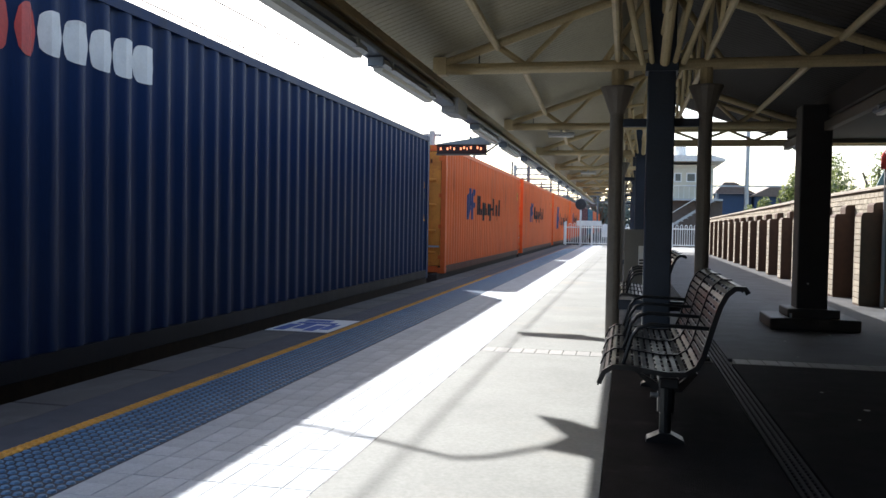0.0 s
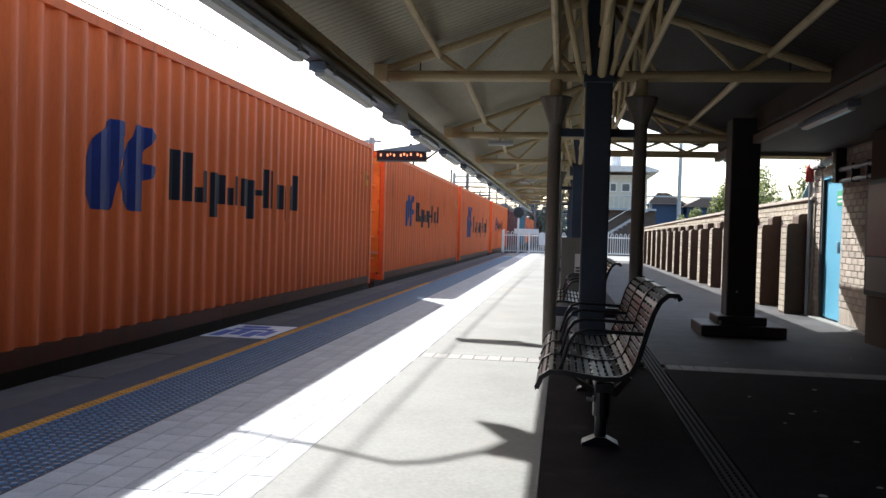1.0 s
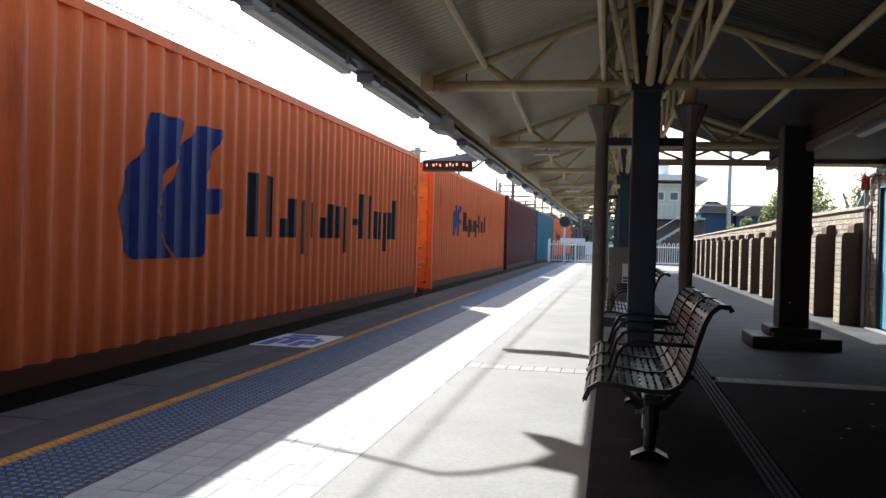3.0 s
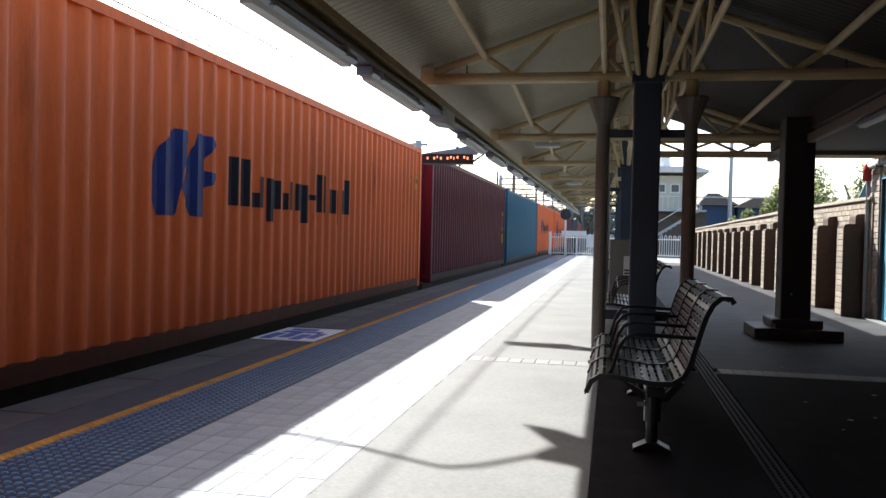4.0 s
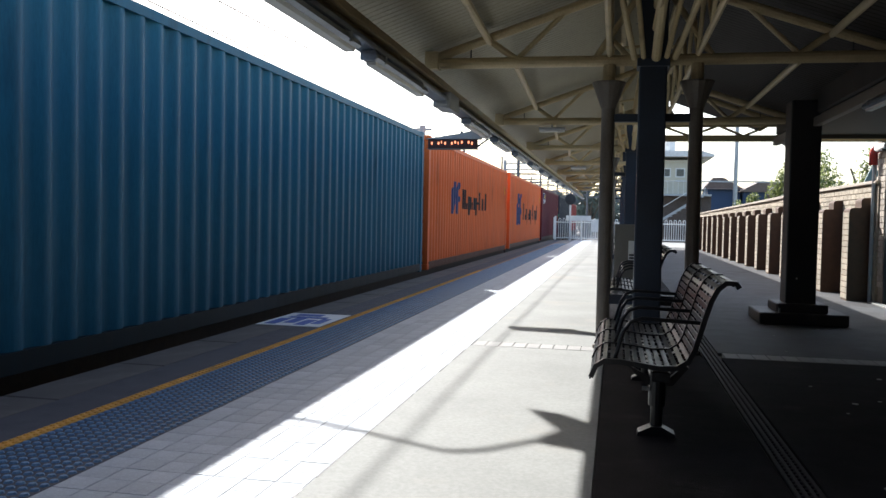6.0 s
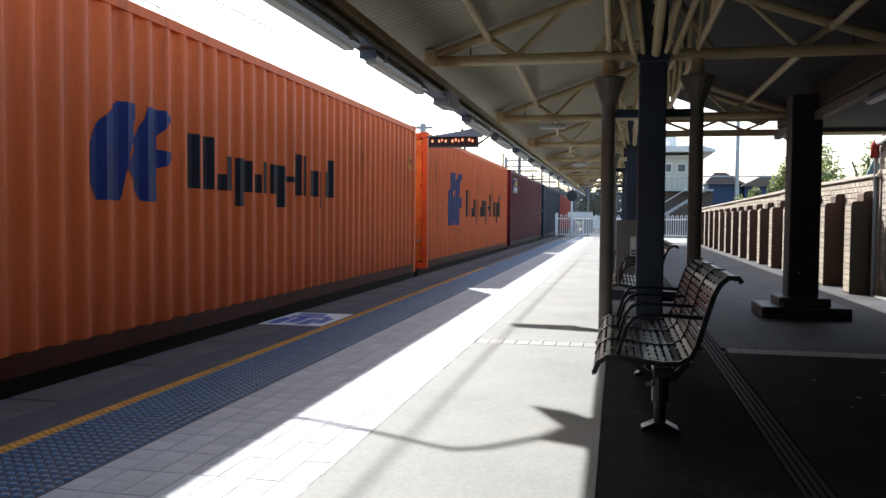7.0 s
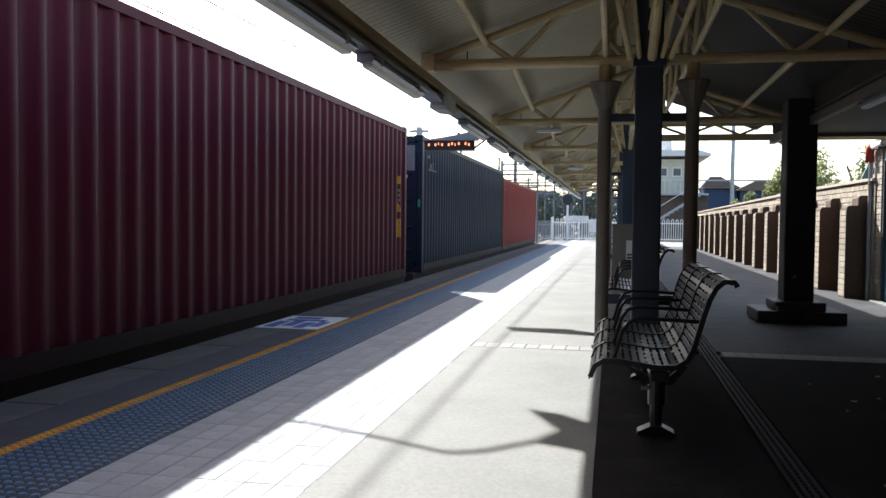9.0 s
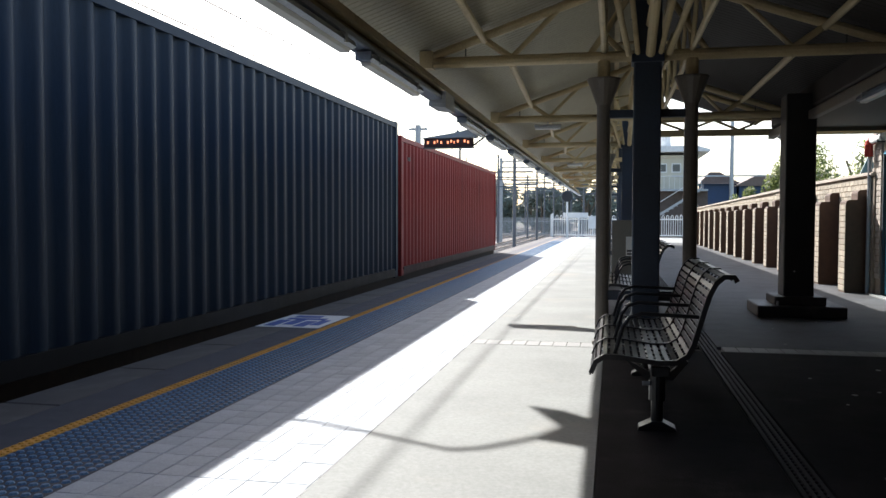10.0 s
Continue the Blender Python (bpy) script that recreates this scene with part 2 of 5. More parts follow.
def pipe(bm, pts, r, seg=8):
    """A bent rod through points."""
    pts = [Vector(p) for p in pts]
    rings = []
    for i, p in enumerate(pts):
        d = (pts[min(i + 1, len(pts) - 1)] - pts[max(i - 1, 0)]).normalized()
        q = d.to_track_quat('Z', 'Y')
        rings.append([bm.verts.new(p + q @ Vector((r * math.cos(k * math.tau / seg), r * math.sin(k * math.tau / seg), 0))) for k in range(seg)])
    for u, v in zip(rings, rings[1:]):
        for k in range(seg):
            j = (k + 1) % seg
            bm.faces.new((u[k], u[j], v[j], v[k]))
    bm.faces.new(rings[0][::-1])
    bm.faces.new(rings[-1])
    return bm


def prism(bm, poly, axis, a, b):
    """A polygon of (u, v) pushed along an axis: x: (y, z), y: (x, z), z: (x, y)."""
    def at(u, v, w):
        return {'x': (w, u, v), 'y': (u, w, v), 'z': (u, v, w)}[axis]
    r0 = [bm.verts.new(at(u, v, a)) for u, v in poly]
    r1 = [bm.verts.new(at(u, v, b)) for u, v in poly]
    n = len(poly)
    for i in range(n):
        j = (i + 1) % n
        bm.faces.new((r0[i], r0[j], r1[j], r1[i]))
    bm.faces.new(r0[::-1])
    bm.faces.new(r1)
    return bm


def structure(ob):
    ob["kind"] = "structure"
    return ob


# ---------------------------------------------------------------- platform and ground
JOINT_X = -1.25
EDGE = -3.65          # platform edge
Y0, Y1 = -4.0, 48.4   # platform ends
RAIL_Z = -1.05
XC = 0.285            # canopy axis
TRACK = -4.92         # near track axis


def make_ground():
    bm = bmesh.new()
    vs = [bm.verts.new(p) for p in ((-700, -300, -1.42), (700, -300, -1.42), (700, 1500, -1.42), (-700, 1500, -1.42))]
    bm.faces.new(vs)
    structure(tagged(part("ground", bm, M_GROUND), "dry earth and scrub round the tracks", "ground"))
    bm = bmesh.new()
    prism(bm, [(-24, -1.41), (-23.5, -1.22), (-3.9, -1.22), (-3.9, -1.41)], 'y', -12, 52)
    structure(tagged(part("ballast_bed", bm, M_BALLAST), "brown crushed stone ballast under the tracks", "ballast"))
    bm = bmesh.new()
    prism(bm, [(-24, -1.41), (-23.5, -1.22), (9.5, -1.22), (10, -1.41)], 'y', 52, 330)
    structure(tagged(part("ballast_bed", bm, M_BALLAST), "brown crushed stone ballast beyond the platform end", "ballast"))


def make_platform():
    root = structure(thing("platform", "long concrete station platform with paved edge", "platform"))
    part("slab", nbox(-3.55, 6.0, Y0, Y1, -1.4, -0.03), M_COPING, root)
    part("ramp", prism(bmesh.new(), [(Y1, -1.4), (Y1, -0.03), (Y1 + 7, -1.3), (Y1 + 7, -1.4)], 'x', -3.5, 3.6), M_CONCRETE, root)
    part("paved_edge", nbox(-3.25, -2.905, Y0, Y1, -0.03, 0.0), M_ASPHALT, root, "dark asphalt strip")
    part("line_bed", nbox(-2.905, -2.825, Y0, 18, -0.03, 0.003), M_ORANGE_LINE, root, "orange painted warning line")
    part("line_bed", nbox(-2.905, -2.825, 18, Y1, -0.03, 0.003), mat("faded_line", (0.22, 0.15, 0.09), 0.8, vary=0.3, scale=3), root, "faded warning line")
    part("tactile_bed", nbox(-2.825, -2.255, Y0, Y1, -0.03, 0.0), M_TACTILE, root, "blue-grey tactile paving strip")
    part("paver_bed", nbox(-2.255, -1.25, Y0, Y1, -0.03, -0.0018), M_GROUT, root)
    # concrete bays with saw-cut joints; those under the canopy carry its shade in colour
    y = Y0
    n = 0
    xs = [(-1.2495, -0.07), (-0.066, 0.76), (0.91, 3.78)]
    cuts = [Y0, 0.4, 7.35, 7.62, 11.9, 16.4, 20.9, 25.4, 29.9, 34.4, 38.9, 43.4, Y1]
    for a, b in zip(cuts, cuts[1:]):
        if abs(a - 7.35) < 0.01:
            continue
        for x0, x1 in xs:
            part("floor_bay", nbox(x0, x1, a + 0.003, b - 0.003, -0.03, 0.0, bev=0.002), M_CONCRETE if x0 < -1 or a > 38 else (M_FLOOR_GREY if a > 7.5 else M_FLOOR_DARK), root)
    # worn sealant between pavers and concrete, broken here and there
    rs = random.Random(31)
    ys = 0.5
    while ys < 30:
        n = rs.uniform(0.15, 0.9)
        part("joint_seal", nbox(JOINT_X - 0.006 * rs.random(), JOINT_X + 0.007, ys, ys + n, -0.003, 0.0012), M_DARK, root)
        ys += n + rs.uniform(0.02, 0.35)
    part("drain_bed", nbox(0.765, 0.905, Y0, Y1, -0.03, -0.02), M_DARK, root, "slotted drain channel")
    # drain grating: long bars
    for i in range(4):
        x = 0.773 + i * 0.0345
        part("drain_bar", nbox(x, x + 0.02, Y0, Y1, -0.02, 0.001, bev=0.003), M_GRATE, root)
    # cross ties of the grating
    bm = bmesh.new()
    y = 2.0
    while y < 13:
        box(bm, 0.772, 0.898, y, y + 0.012, -0.016, -0.001)
        y += 0.05
    part("grating_ties", bm, M_GRATE, root)["kind"] = "stuff"
    return root


def make_track(x, y0, y1, sleepers=True):
    root = structure(thing("railway_track", "pair of worn steel rails on sleepers", "railway track"))
    for s in (-0.75, 0.75):
        prof = [(x + s - 0.07, RAIL_Z - 0.16), (x + s + 0.07, RAIL_Z - 0.16), (x + s + 0.02, RAIL_Z - 0.12), (x + s + 0.036, RAIL_Z), (x + s - 0.036, RAIL_Z), (x + s - 0.02, RAIL_Z - 0.12)]
        part("rail", prism(bmesh.new(), prof, 'y', y0, y1), M_RAIL, root)
    bm = bmesh.new()
    y = y0
    while y < y1:
        box(bm, x - 1.25, x + 1.25, y, y + 0.24, RAIL_Z - 0.3, RAIL_Z - 0.155)
        y += 0.68
    ob = part("sleepers", bm, M_SLEEPER, root)
    ob["kind"] = "stuff"


make_ground()
PLATFORM = make_platform()
make_track(TRACK, -12, 300)
make_track(-8.7, -12, 300)
make_track(-12.6, -12, 300)
make_track(-16.4, 20, 300)
make_track(1.5, 60, 300)


def make_mark():
    """Boarding mark painted on the coping: a white field with blue figure strokes."""
    root = thing("boarding_mark", "blue and white painted boarding mark on platform edge", "floor marking")
    part("field", nbox(-3.62, -2.93, 8.0, 9.05, 0.001, 0.005), M_WHITE, root)
    for x0, x1, y0, y1 in ((-3.56, -3.44, 8.08, 8.55), (-3.40, -3.28, 8.2, 8.6), (-3.24, -3.12, 8.08, 8.5), (-3.10, -3.00, 8.2, 8.6), (-3.52, -3.08, 8.62, 8.74), (-3.5, -3.2, 8.8, 8.96)):
        part("stroke", nbox(x0, x1, y0, y1, 0.005, 0.008), M_BLUE_MARK, root)


make_mark()

# ---------------------------------------------------------------- canopy
TRUSS_Y = [-1.35, 3.1, 7.55, 12.1, 16.5, 20.9, 25.35, 29.9, 34.6, 38.6]
CLUSTER_Y = [-1.35, 7.55, 16.5, 25.35, 34.6]
HALF = 2.035
ROOF_END = 14.6        # the right-hand sheet oversails its last frame
RIGHT_END = 12.75      # the right-hand slope stops here
EAVE_Z, SLOPE = 2.60, 0.35


def roof_z(x):
    return EAVE_Z + (HALF - abs(x - XC)) * SLOPE


def make_roof():
    root = structure(thing("canopy_roof", "pitched canopy roof of ribbed grey sheet", "roof"))
    for s in (-1, 1):
        bm = bmesh.new()
        # ribbed sheet: ribs run from eave to ridge
        y, yb = -4.0, (39.2 if s < 0 else ROOF_END)
        ring0, ring1 = [], []
        pts = []
        while y < yb:
            pts += [(y, 0.0), (y + 0.045, 0.0), (y + 0.052, 0.005), (y + 0.075, 0.005), (y + 0.082, 0.0)]
            y += 0.095
        xe, xr = XC + s * (HALF - 0.01 if s > 0 else HALF + 0.20), XC + s * 0.02
        for side in (0.062, 0.075):
            e = [bm.verts.new((xe, p, roof_z(xe) + side + h)) for p, h in pts]
            r = [bm.verts.new((xr, p, roof_z(xr) + side + h)) for p, h in pts]
            for i in range(len(pts) - 1):
                bm.faces.new((e[i], e[i + 1], r[i + 1], r[i]))
        part("roof_sheet", bm, M_SHEET if s < 0 else M_SHEET_SHADED, root)
    # flat sheet added past the ridge so the floor by the wall is shaded
    part("ridge_overhang", nbox(XC - 0.05, XC + 0.5, RIGHT_END + 1.0, 39.2, roof_z(XC) + 0.115, roof_z(XC) + 0.14), M_SHEET, root)
    part("ridge_cap", prism(bmesh.new(), [(XC - 0.2, roof_z(XC) + 0.02), (XC, roof_z(XC) + 0.11), (XC + 0.2, roof_z(XC) + 0.02), (XC, roof_z(XC) + 0.085)], 'y', -4.0, 39.2), M_SHEET, root)
    # purlins
    for s in (-1, 1):
        for d in (0.25,):
            x = XC + s * d
            part("purlin", prism(bmesh.new(), [(x - 0.03, roof_z(x) + 0.0), (x + 0.03, roof_z(x) + 0.0), (x + 0.03, roof_z(x) + 0.055), (x - 0.03, roof_z(x) + 0.055)], 'y', -4.0, 39.1 if s < 0 else RIGHT_END), M_CREAM, root)
        xe = XC + s * (HALF - 0.045)
        if s < 0:
            continue
        part("eave_closure", nbox(xe - 0.03, xe + 0.03, -4.0, RIGHT_END, 2.60, 2.705), M_SHEET_SHADED, root)


def make_truss(sides=(-1, 1)):
    root = thing("roof_truss", "cream painted tubular steel roof truss", "roof truss", "trusses under the canopy")
    a, b = XC - HALF + 0.04, (XC + HALF - 0.04 if 1 in sides else XC + 0.45)
    if 1 not in sides:
        part("king_post", ntube((XC, 0, 2.555), (XC, 0, roof_z(XC) - 0.04), 0.035, 8), M_CREAM, root)
    part("bottom_chord", ntube((a, 0, 2.555), (b, 0, 2.555), 0.05, 12), M_CREAM, root, smooth=False)
    for s in sides:
        part("rafter", ntube((XC + s * (HALF - 0.04), 0, EAVE_Z - 0.01), (XC, 0, roof_z(XC) - 0.04), 0.042, 10), M_CREAM, root)
        part("web", ntube((XC + s * 1.45, 0, roof_z(XC + 1.45) - 0.05), (XC + s * 1.2, 0, 2.58), 0.03, 8), M_CREAM, root)
        part("web", ntube((XC + s * 1.2, 0, 2.58), (XC + s * 0.78, 0, roof_z(XC + 0.78) - 0.05), 0.024, 8), M_CREAM, root)
        part("web", ntube((XC + s * 0.5, 0, 2.58), (XC + s * 0.06, 0, roof_z(XC) - 0.08), 0.028, 8), M_CREAM, root)
        if s < 0:
            part("end_plate", nbox(XC - HALF - 0.005, XC - HALF + 0.12, -0.06, 0.06, 2.50, 2.66, bev=0.004), M_CREAM, root)
        part("hook", ntube((XC + s * 1.62, 0, 2.6), (XC + s * 1.62, 0, 2.68), 0.006, 6), M_DARK, root)
    return root


def make_braces():
    """Slanting tubes from the bottom chord of one truss to the rafter of the next."""
    for ya, yb in zip(TRUSS_Y, TRUSS_Y[1:]):
        for s in ((-1, 1) if yb < RIGHT_END else (-1,)):
            bm = ntube((XC + s * 1.2, ya, 2.53), (XC + s * 1.45, yb, roof_z(XC + 1.45) - 0.06), 0.032, 10)
            tagged(part("bracing_tube", bm, M_CREAM), "cream steel tube between two roof trusses", "brace", "bracing tubes under the canopy")


def make_cluster(y):
    """A steel column with a downpipe on each side, tied by plates, and a fan of struts to the ridge."""
    root = thing("canopy_column", "dark blue steel column with two side posts holding canopy", "column", "columns along the platform", loc=(0, y, 0))
    x0, x1 = 0.165, 0.395
    yy = -0.12
    part("shaft", nbox(x0, x1, yy - 0.1, yy + 0.1, 0, 3.18, bev=0.012), M_COLUMN, root)
    part("base_plate", nbox(x0 - 0.08, x1 + 0.08, yy - 0.18, yy + 0.18, 0, 0.025, bev=0.004), M_COLUMN, root)
    for px in (-0.09, 0.66):
        bm = ntube((px, 0, 0.0), (px, 0, 2.14), 0.06, 16)
        part("side_post", bm, M_POST, root, "brown-grey round side post", smooth=False)
        part("foot_ring", ntube((px, 0, 0), (px, 0, 0.03), 0.085, 16), M_POST, root)
        bm = ntube((px, 0, 2.13), (px, 0, 2.345), 0.062, 16, r2=0.142)
        tube(bm, (px, 0, 2.345), (px, 0, 2.365), 0.146, 16)
        part("rain_head", bm, M_POST, root, "funnel-shaped rain head")
        part("neck", ntube((px, 0, 2.36), (px, 0, 2.52), 0.055, 12), M_CREAM, root)
    for z0, z1 in ((2.015, 2.085), (0.405, 0.49)):
        part("tie_plate", nbox(-0.07, x0, -0.03, 0.03, z0, z1, bev=0.003), M_COLUMN, root)
        part("tie_plate", nbox(x1, 0.64, -0.03, 0.03, z0, z1, bev=0.003), M_COLUMN, root)
    part("cap_collar", nbox(x0 - 0.02, x1 + 0.02, yy - 0.13, yy + 0.13, 2.46, 2.53, bev=0.004), M_COLUMN, root)
    # struts fanning from the column head to the ridge purlins
    xc = 0.285
    for dx, dy, r in ((0.03, -2.2, 0.04), (-0.42, -2.1, 0.026), (0.42, -2.1, 0.026), (-0.22, -1.2, 0.022), (0.24, -1.2, 0.022), (-0.36, 2.2, 0.03), (0.36, 2.2, 0.03), (0.0, 2.2, 0.03)):
        zt = roof_z(XC + dx) - 0.02
        part("strut", ntube((xc + 0.4 * dx, yy + 0.08 * dy, 2.52), (xc + dx, yy + dy, zt), r, 10), M_CREAM, root)
    return root


def make_eave(s):
    """Gutter, fascia tube and the lamp run along one eave."""
    x = XC + s * HALF
    root = structure(thing("eave_gutter", "grey steel eave gutter along the canopy", "gutter"))
    o = s
    prof = [(x - o * 0.09, 2.60), (x - o * 0.09, 2.44), (x - o * 0.07, 2.42), (x - o * 0.03, 2.42), (x - o * 0.01, 2.44), (x, 2.62), (x - o * 0.012, 2.62), (x - o * 0.025, 2.46), (x - o * 0.075, 2.46), (x - o * 0.075, 2.60)]
    if s > 0:
        part("edge_beam", nbox(2.19, 2.27, -4.0, RIGHT_END, 2.27, 2.372, bev=0.006), M_POST, root, "brown-grey steel edge beam")
        part("gutter", prism(bmesh.new(), prof, 'y', -4.0, RIGHT_END), M_SHEET_SHADED, root, "gutter in the shaded sheet colour")
        part("edge_tube", ntube((x - o * 0.02, -4.0, 2.405), (x - o * 0.02, RIGHT_END, 2.405), 0.03, 10), M_CREAM, root)
        part("conduit", ntube((x - o * 0.07, -4.0, 2.36), (x - o * 0.07, RIGHT_END, 2.36), 0.016, 8), M_STEEL, root)
    else:
        part("edge_beam", nbox(-1.59, -1.53, -4.0, 39.2, 2.167, 2.362, bev=0.006), M_CREAM, root, "square cream steel edge beam")
        part("conduit", ntube((-1.497, -4.0, 2.262), (-1.497, 39.2, 2.262), 0.022, 10), M_CREAM, root)
        part("lamp_trunking", nbox(-1.545, -1.42, -4.0, 39.2, 2.125, 2.165, bev=0.008), M_TRUNK, root, "blue-grey lamp trunking")
    return root


def make_lamp_batten():
    root = thing("eave_lamp", "long grey fluorescent lamp housing below the eave", "lamp", "lamps along the eave")
    part("housing", prism(bmesh.new(), [(-0.045, 0.0), (0.045, 0.0), (0.055, -0.03), (0.035, -0.045), (-0.035, -0.045), (-0.055, -0.03)], 'y', -0.68, 0.68), M_TRUNK, root)
    part("diffuser", prism(bmesh.new(), [(-0.033, -0.046), (0.033, -0.046), (0.027, -0.066), (-0.027, -0.066)], 'y', -0.64, 0.64), M_DIFF, root, "clear prismatic diffuser")
    for y in (-0.5, 0.5):
        part("clip", nbox(-0.058, 0.058, y - 0.015, y + 0.015, -0.04, 0.012), M_STEEL, root)
        part("bracket", nbox(-0.03, 0.03, y - 0.03, y + 0.03, 0.001, 0.02), M_STEEL, root)
    part("end_cap", nbox(-0.05, 0.05, -0.70, -0.682, -0.045, 0.01, bev=0.004), M_TRUNK, root)
    return root


make_roof()
truss = make_truss()
truss.matrix_basis = pose(0, TRUSS_Y[0], 0)
half_truss = None
for y in TRUSS_Y[1:]:
    if y < RIGHT_END:
        copy_thing(truss, pose(0, y, 0))
    elif half_truss is None:
        half_truss = make_truss((-1,))
        half_truss.matrix_basis = pose(0, y, 0)
    else:
        copy_thing(half_truss, pose(0, y, 0))


def make_end_beam():
    """The lower beam and lattice that close the gable of the right-hand slope."""
    root = thing("gable_frame", "cream steel lattice closing canopy gable end", "gable frame", loc=(0, RIGHT_END, 0))
    part("beam", nbox(XC + 0.2, 3.95, -0.05, 0.05, 2.33, 2.42, bev=0.004), M_CREAM, root)
    part("rafter", ntube((XC, 0, roof_z(XC) - 0.03), (XC + HALF - 0.05, 0, EAVE_Z), 0.04, 8), M_CREAM, root)
    for a, b in ((0.35, 0.75), (1.15, 0.75), (1.15, 1.5), (1.85, 1.5)):
        part("lacing", ntube((XC + a, 0, 2.56), (XC + b, 0, 2.41), 0.02, 6), M_CREAM, root)
    part("end_box", nbox(3.78, 3.98, -0.08, 0.08, 2.44, 2.68, bev=0.006), M_CREAM, root)
    part("upper_beam", nbox(XC + 0.2, XC + HALF, -0.04, 0.04, 2.54, 2.62, bev=0.004), M_CREAM, root)


make_end_beam()


def make_ridge_lattice(ya, yb, s):
    """A lattice girder along the ridge between two trusses."""
    root = thing("ridge_lattice", "cream steel lattice girder along the canopy ridge", "lattice girder", "lattice girders along the ridge", loc=(0, ya, 0))
    x, L = XC + s * 0.375, yb - ya
    zt, zl = roof_z(x) - 0.06, (2.60 if s else 2.78)
    part("lower_tube", ntube((x, 0, zl), (x, L, zl), 0.026, 8), M_CREAM, root)
    part("upper_tube", ntube((x, 0, zt), (x, L, zt), 0.026, 8), M_CREAM, root)
    for k in range(8):
        za, zb = (zl, zt) if k % 2 == 0 else (zt, zl)
        part("diagonal", ntube((x, L * k / 8, za), (x, L * (k + 1) / 8, zb), 0.02, 6), M_CREAM, root)
    if not s:
        return
    part("cross_tie", ntube((x, L * 0.5, zt), (XC, L * 0.5 + 0.6, roof_z(XC) - 0.05), 0.02, 6), M_CREAM, root)


for ya, yb in zip(TRUSS_Y, TRUSS_Y[1:]):
    for s in (-1, 0, 1):
        if s < 1 or yb < RIGHT_END:
            make_ridge_lattice(ya, yb, s)
make_braces()
first = make_cluster(CLUSTER_Y[0])
for y in CLUSTER_Y[1:]:
    copy_thing(first, pose(0, y, 0))
make_eave(-1)
make_eave(1)
lamp = make_lamp_batten()
lamp.matrix_basis = pose(-1.452, 3.75, 2.104)
for y in (5.43, 8.7, 10.6, 12.7, 14.9, 17.1, 19.3, 21.5, 24.0):
    copy_thing(lamp, pose(-1.452, y, 2.104))
for y in (7.6, 11.3):
    copy_thing(lamp, pose(2.23, y, 2.25))


def make_speaker_box():
    root = thing("junction_box", "pale grey weatherproof box fixed under canopy eave", "junction box", loc=(-1.47, 7.1, 2.06))
    part("case", prism(bmesh.new(), [(-0.07, 0.02), (-0.06, 0.14), (0.08, 0.14), (0.08, 0.0)], 'y', -0.2, 0.2), M_LAMP, root)
    part("cover", nbox(-0.05, 0.06, -0.212, -0.2, 0.03, 0.12, bev=0.004), M_LAMP, root)
    part("bracket", nbox(-0.02, 0.04, 0.1, 0.18, 0.135, 0.17), M_STEEL, root)


make_speaker_box()


def make_ceiling_lamp(y):
    root = thing("ceiling_lamp", "white fluorescent lamp hung under roof truss", "lamp", "lamps under the trusses", loc=(-0.93, y, 2.4))
    part("tray", nbox(-0.19, 0.19, -0.05, 0.05, 0.035, 0.07, bev=0.006), M_LAMP, root)
    part("tube_lamp", ntube((-0.18, 0, 0.018), (0.18, 0, 0.018), 0.018, 10), M_DIFF, root)
    part("hanger", ntube((0, 0, 0.06), (0, 0, 0.14), 0.012, 8), M_STEEL, root)


for y in (12.1, 20.9):
    make_ceiling_lamp(y)


def make_led_sign():
    root = thing("led_sign", "dark LED display board glowing amber beside canopy", "display board", loc=(-2.19, 11.12, 2.08))
    part("case", nbox(-0.335, 0.335, -0.06, 0.06, 0, 0.12, bev=0.006), mat("sign_case", (0.07, 0.02, 0.014), 0.5, vary=0.2), root)
    part("hood", prism(bmesh.new(), [(-0.37, 0.125), (0.12, 0.2), (0.4, 0.265), (0.42, 0.24), (0.38, 0.125)], 'y', -0.08, 0.1), M_LAMP, root)
    for x in (0.12, 0.3):
        part("stay", nbox(x - 0.015, x + 0.015, -0.015, 0.015, 0.14, 0.235), M_GUTTER, root)
    part("arm", ntube((0.3, 0, 0.2), (0.61, 0.0, 0.235), 0.018, 8), M_GUTTER, root)
    part("arm", ntube((0.33, 0, 0.02), (0.6, 0.0, 0.215), 0.014, 8), M_GUTTER, root)
    for i in range(13):
        x = -0.29 + i * 0.046
        if i in (1, 5, 10):
            continue
        z = 0.05 + 0.014 * (i % 2)
        wide = 0.012 if i in (3, 8) else 0.022
        part("light_dot", nbox(x, x + wide, -0.064, -0.06, z, z + 0.034), M_LED, root)
    part("case_rim", nbox(-0.345, 0.345, -0.07, 0.07, -0.012, 0.0), M_BOX, root)


make_led_sign()

# ---------------------------------------------------------------- freight train
CL, CW = 12.28, 2.44
PITCH, DEPTH = 0.2790, 0.042
PAN0, PAN1 = 0.14, CL - 0.14


def side_profile(y):
    """How far the corrugated side lies back from the posts at y."""
    u = ((y - PAN0) / PITCH) % 1.0
    if u < 0.27:
        return 0.0
    if u < 0.5:
        return DEPTH * (u - 0.27) / 0.23
    if u < 0.77:
        return DEPTH
    return DEPTH * (1 - (u - 0.77) / 0.23)


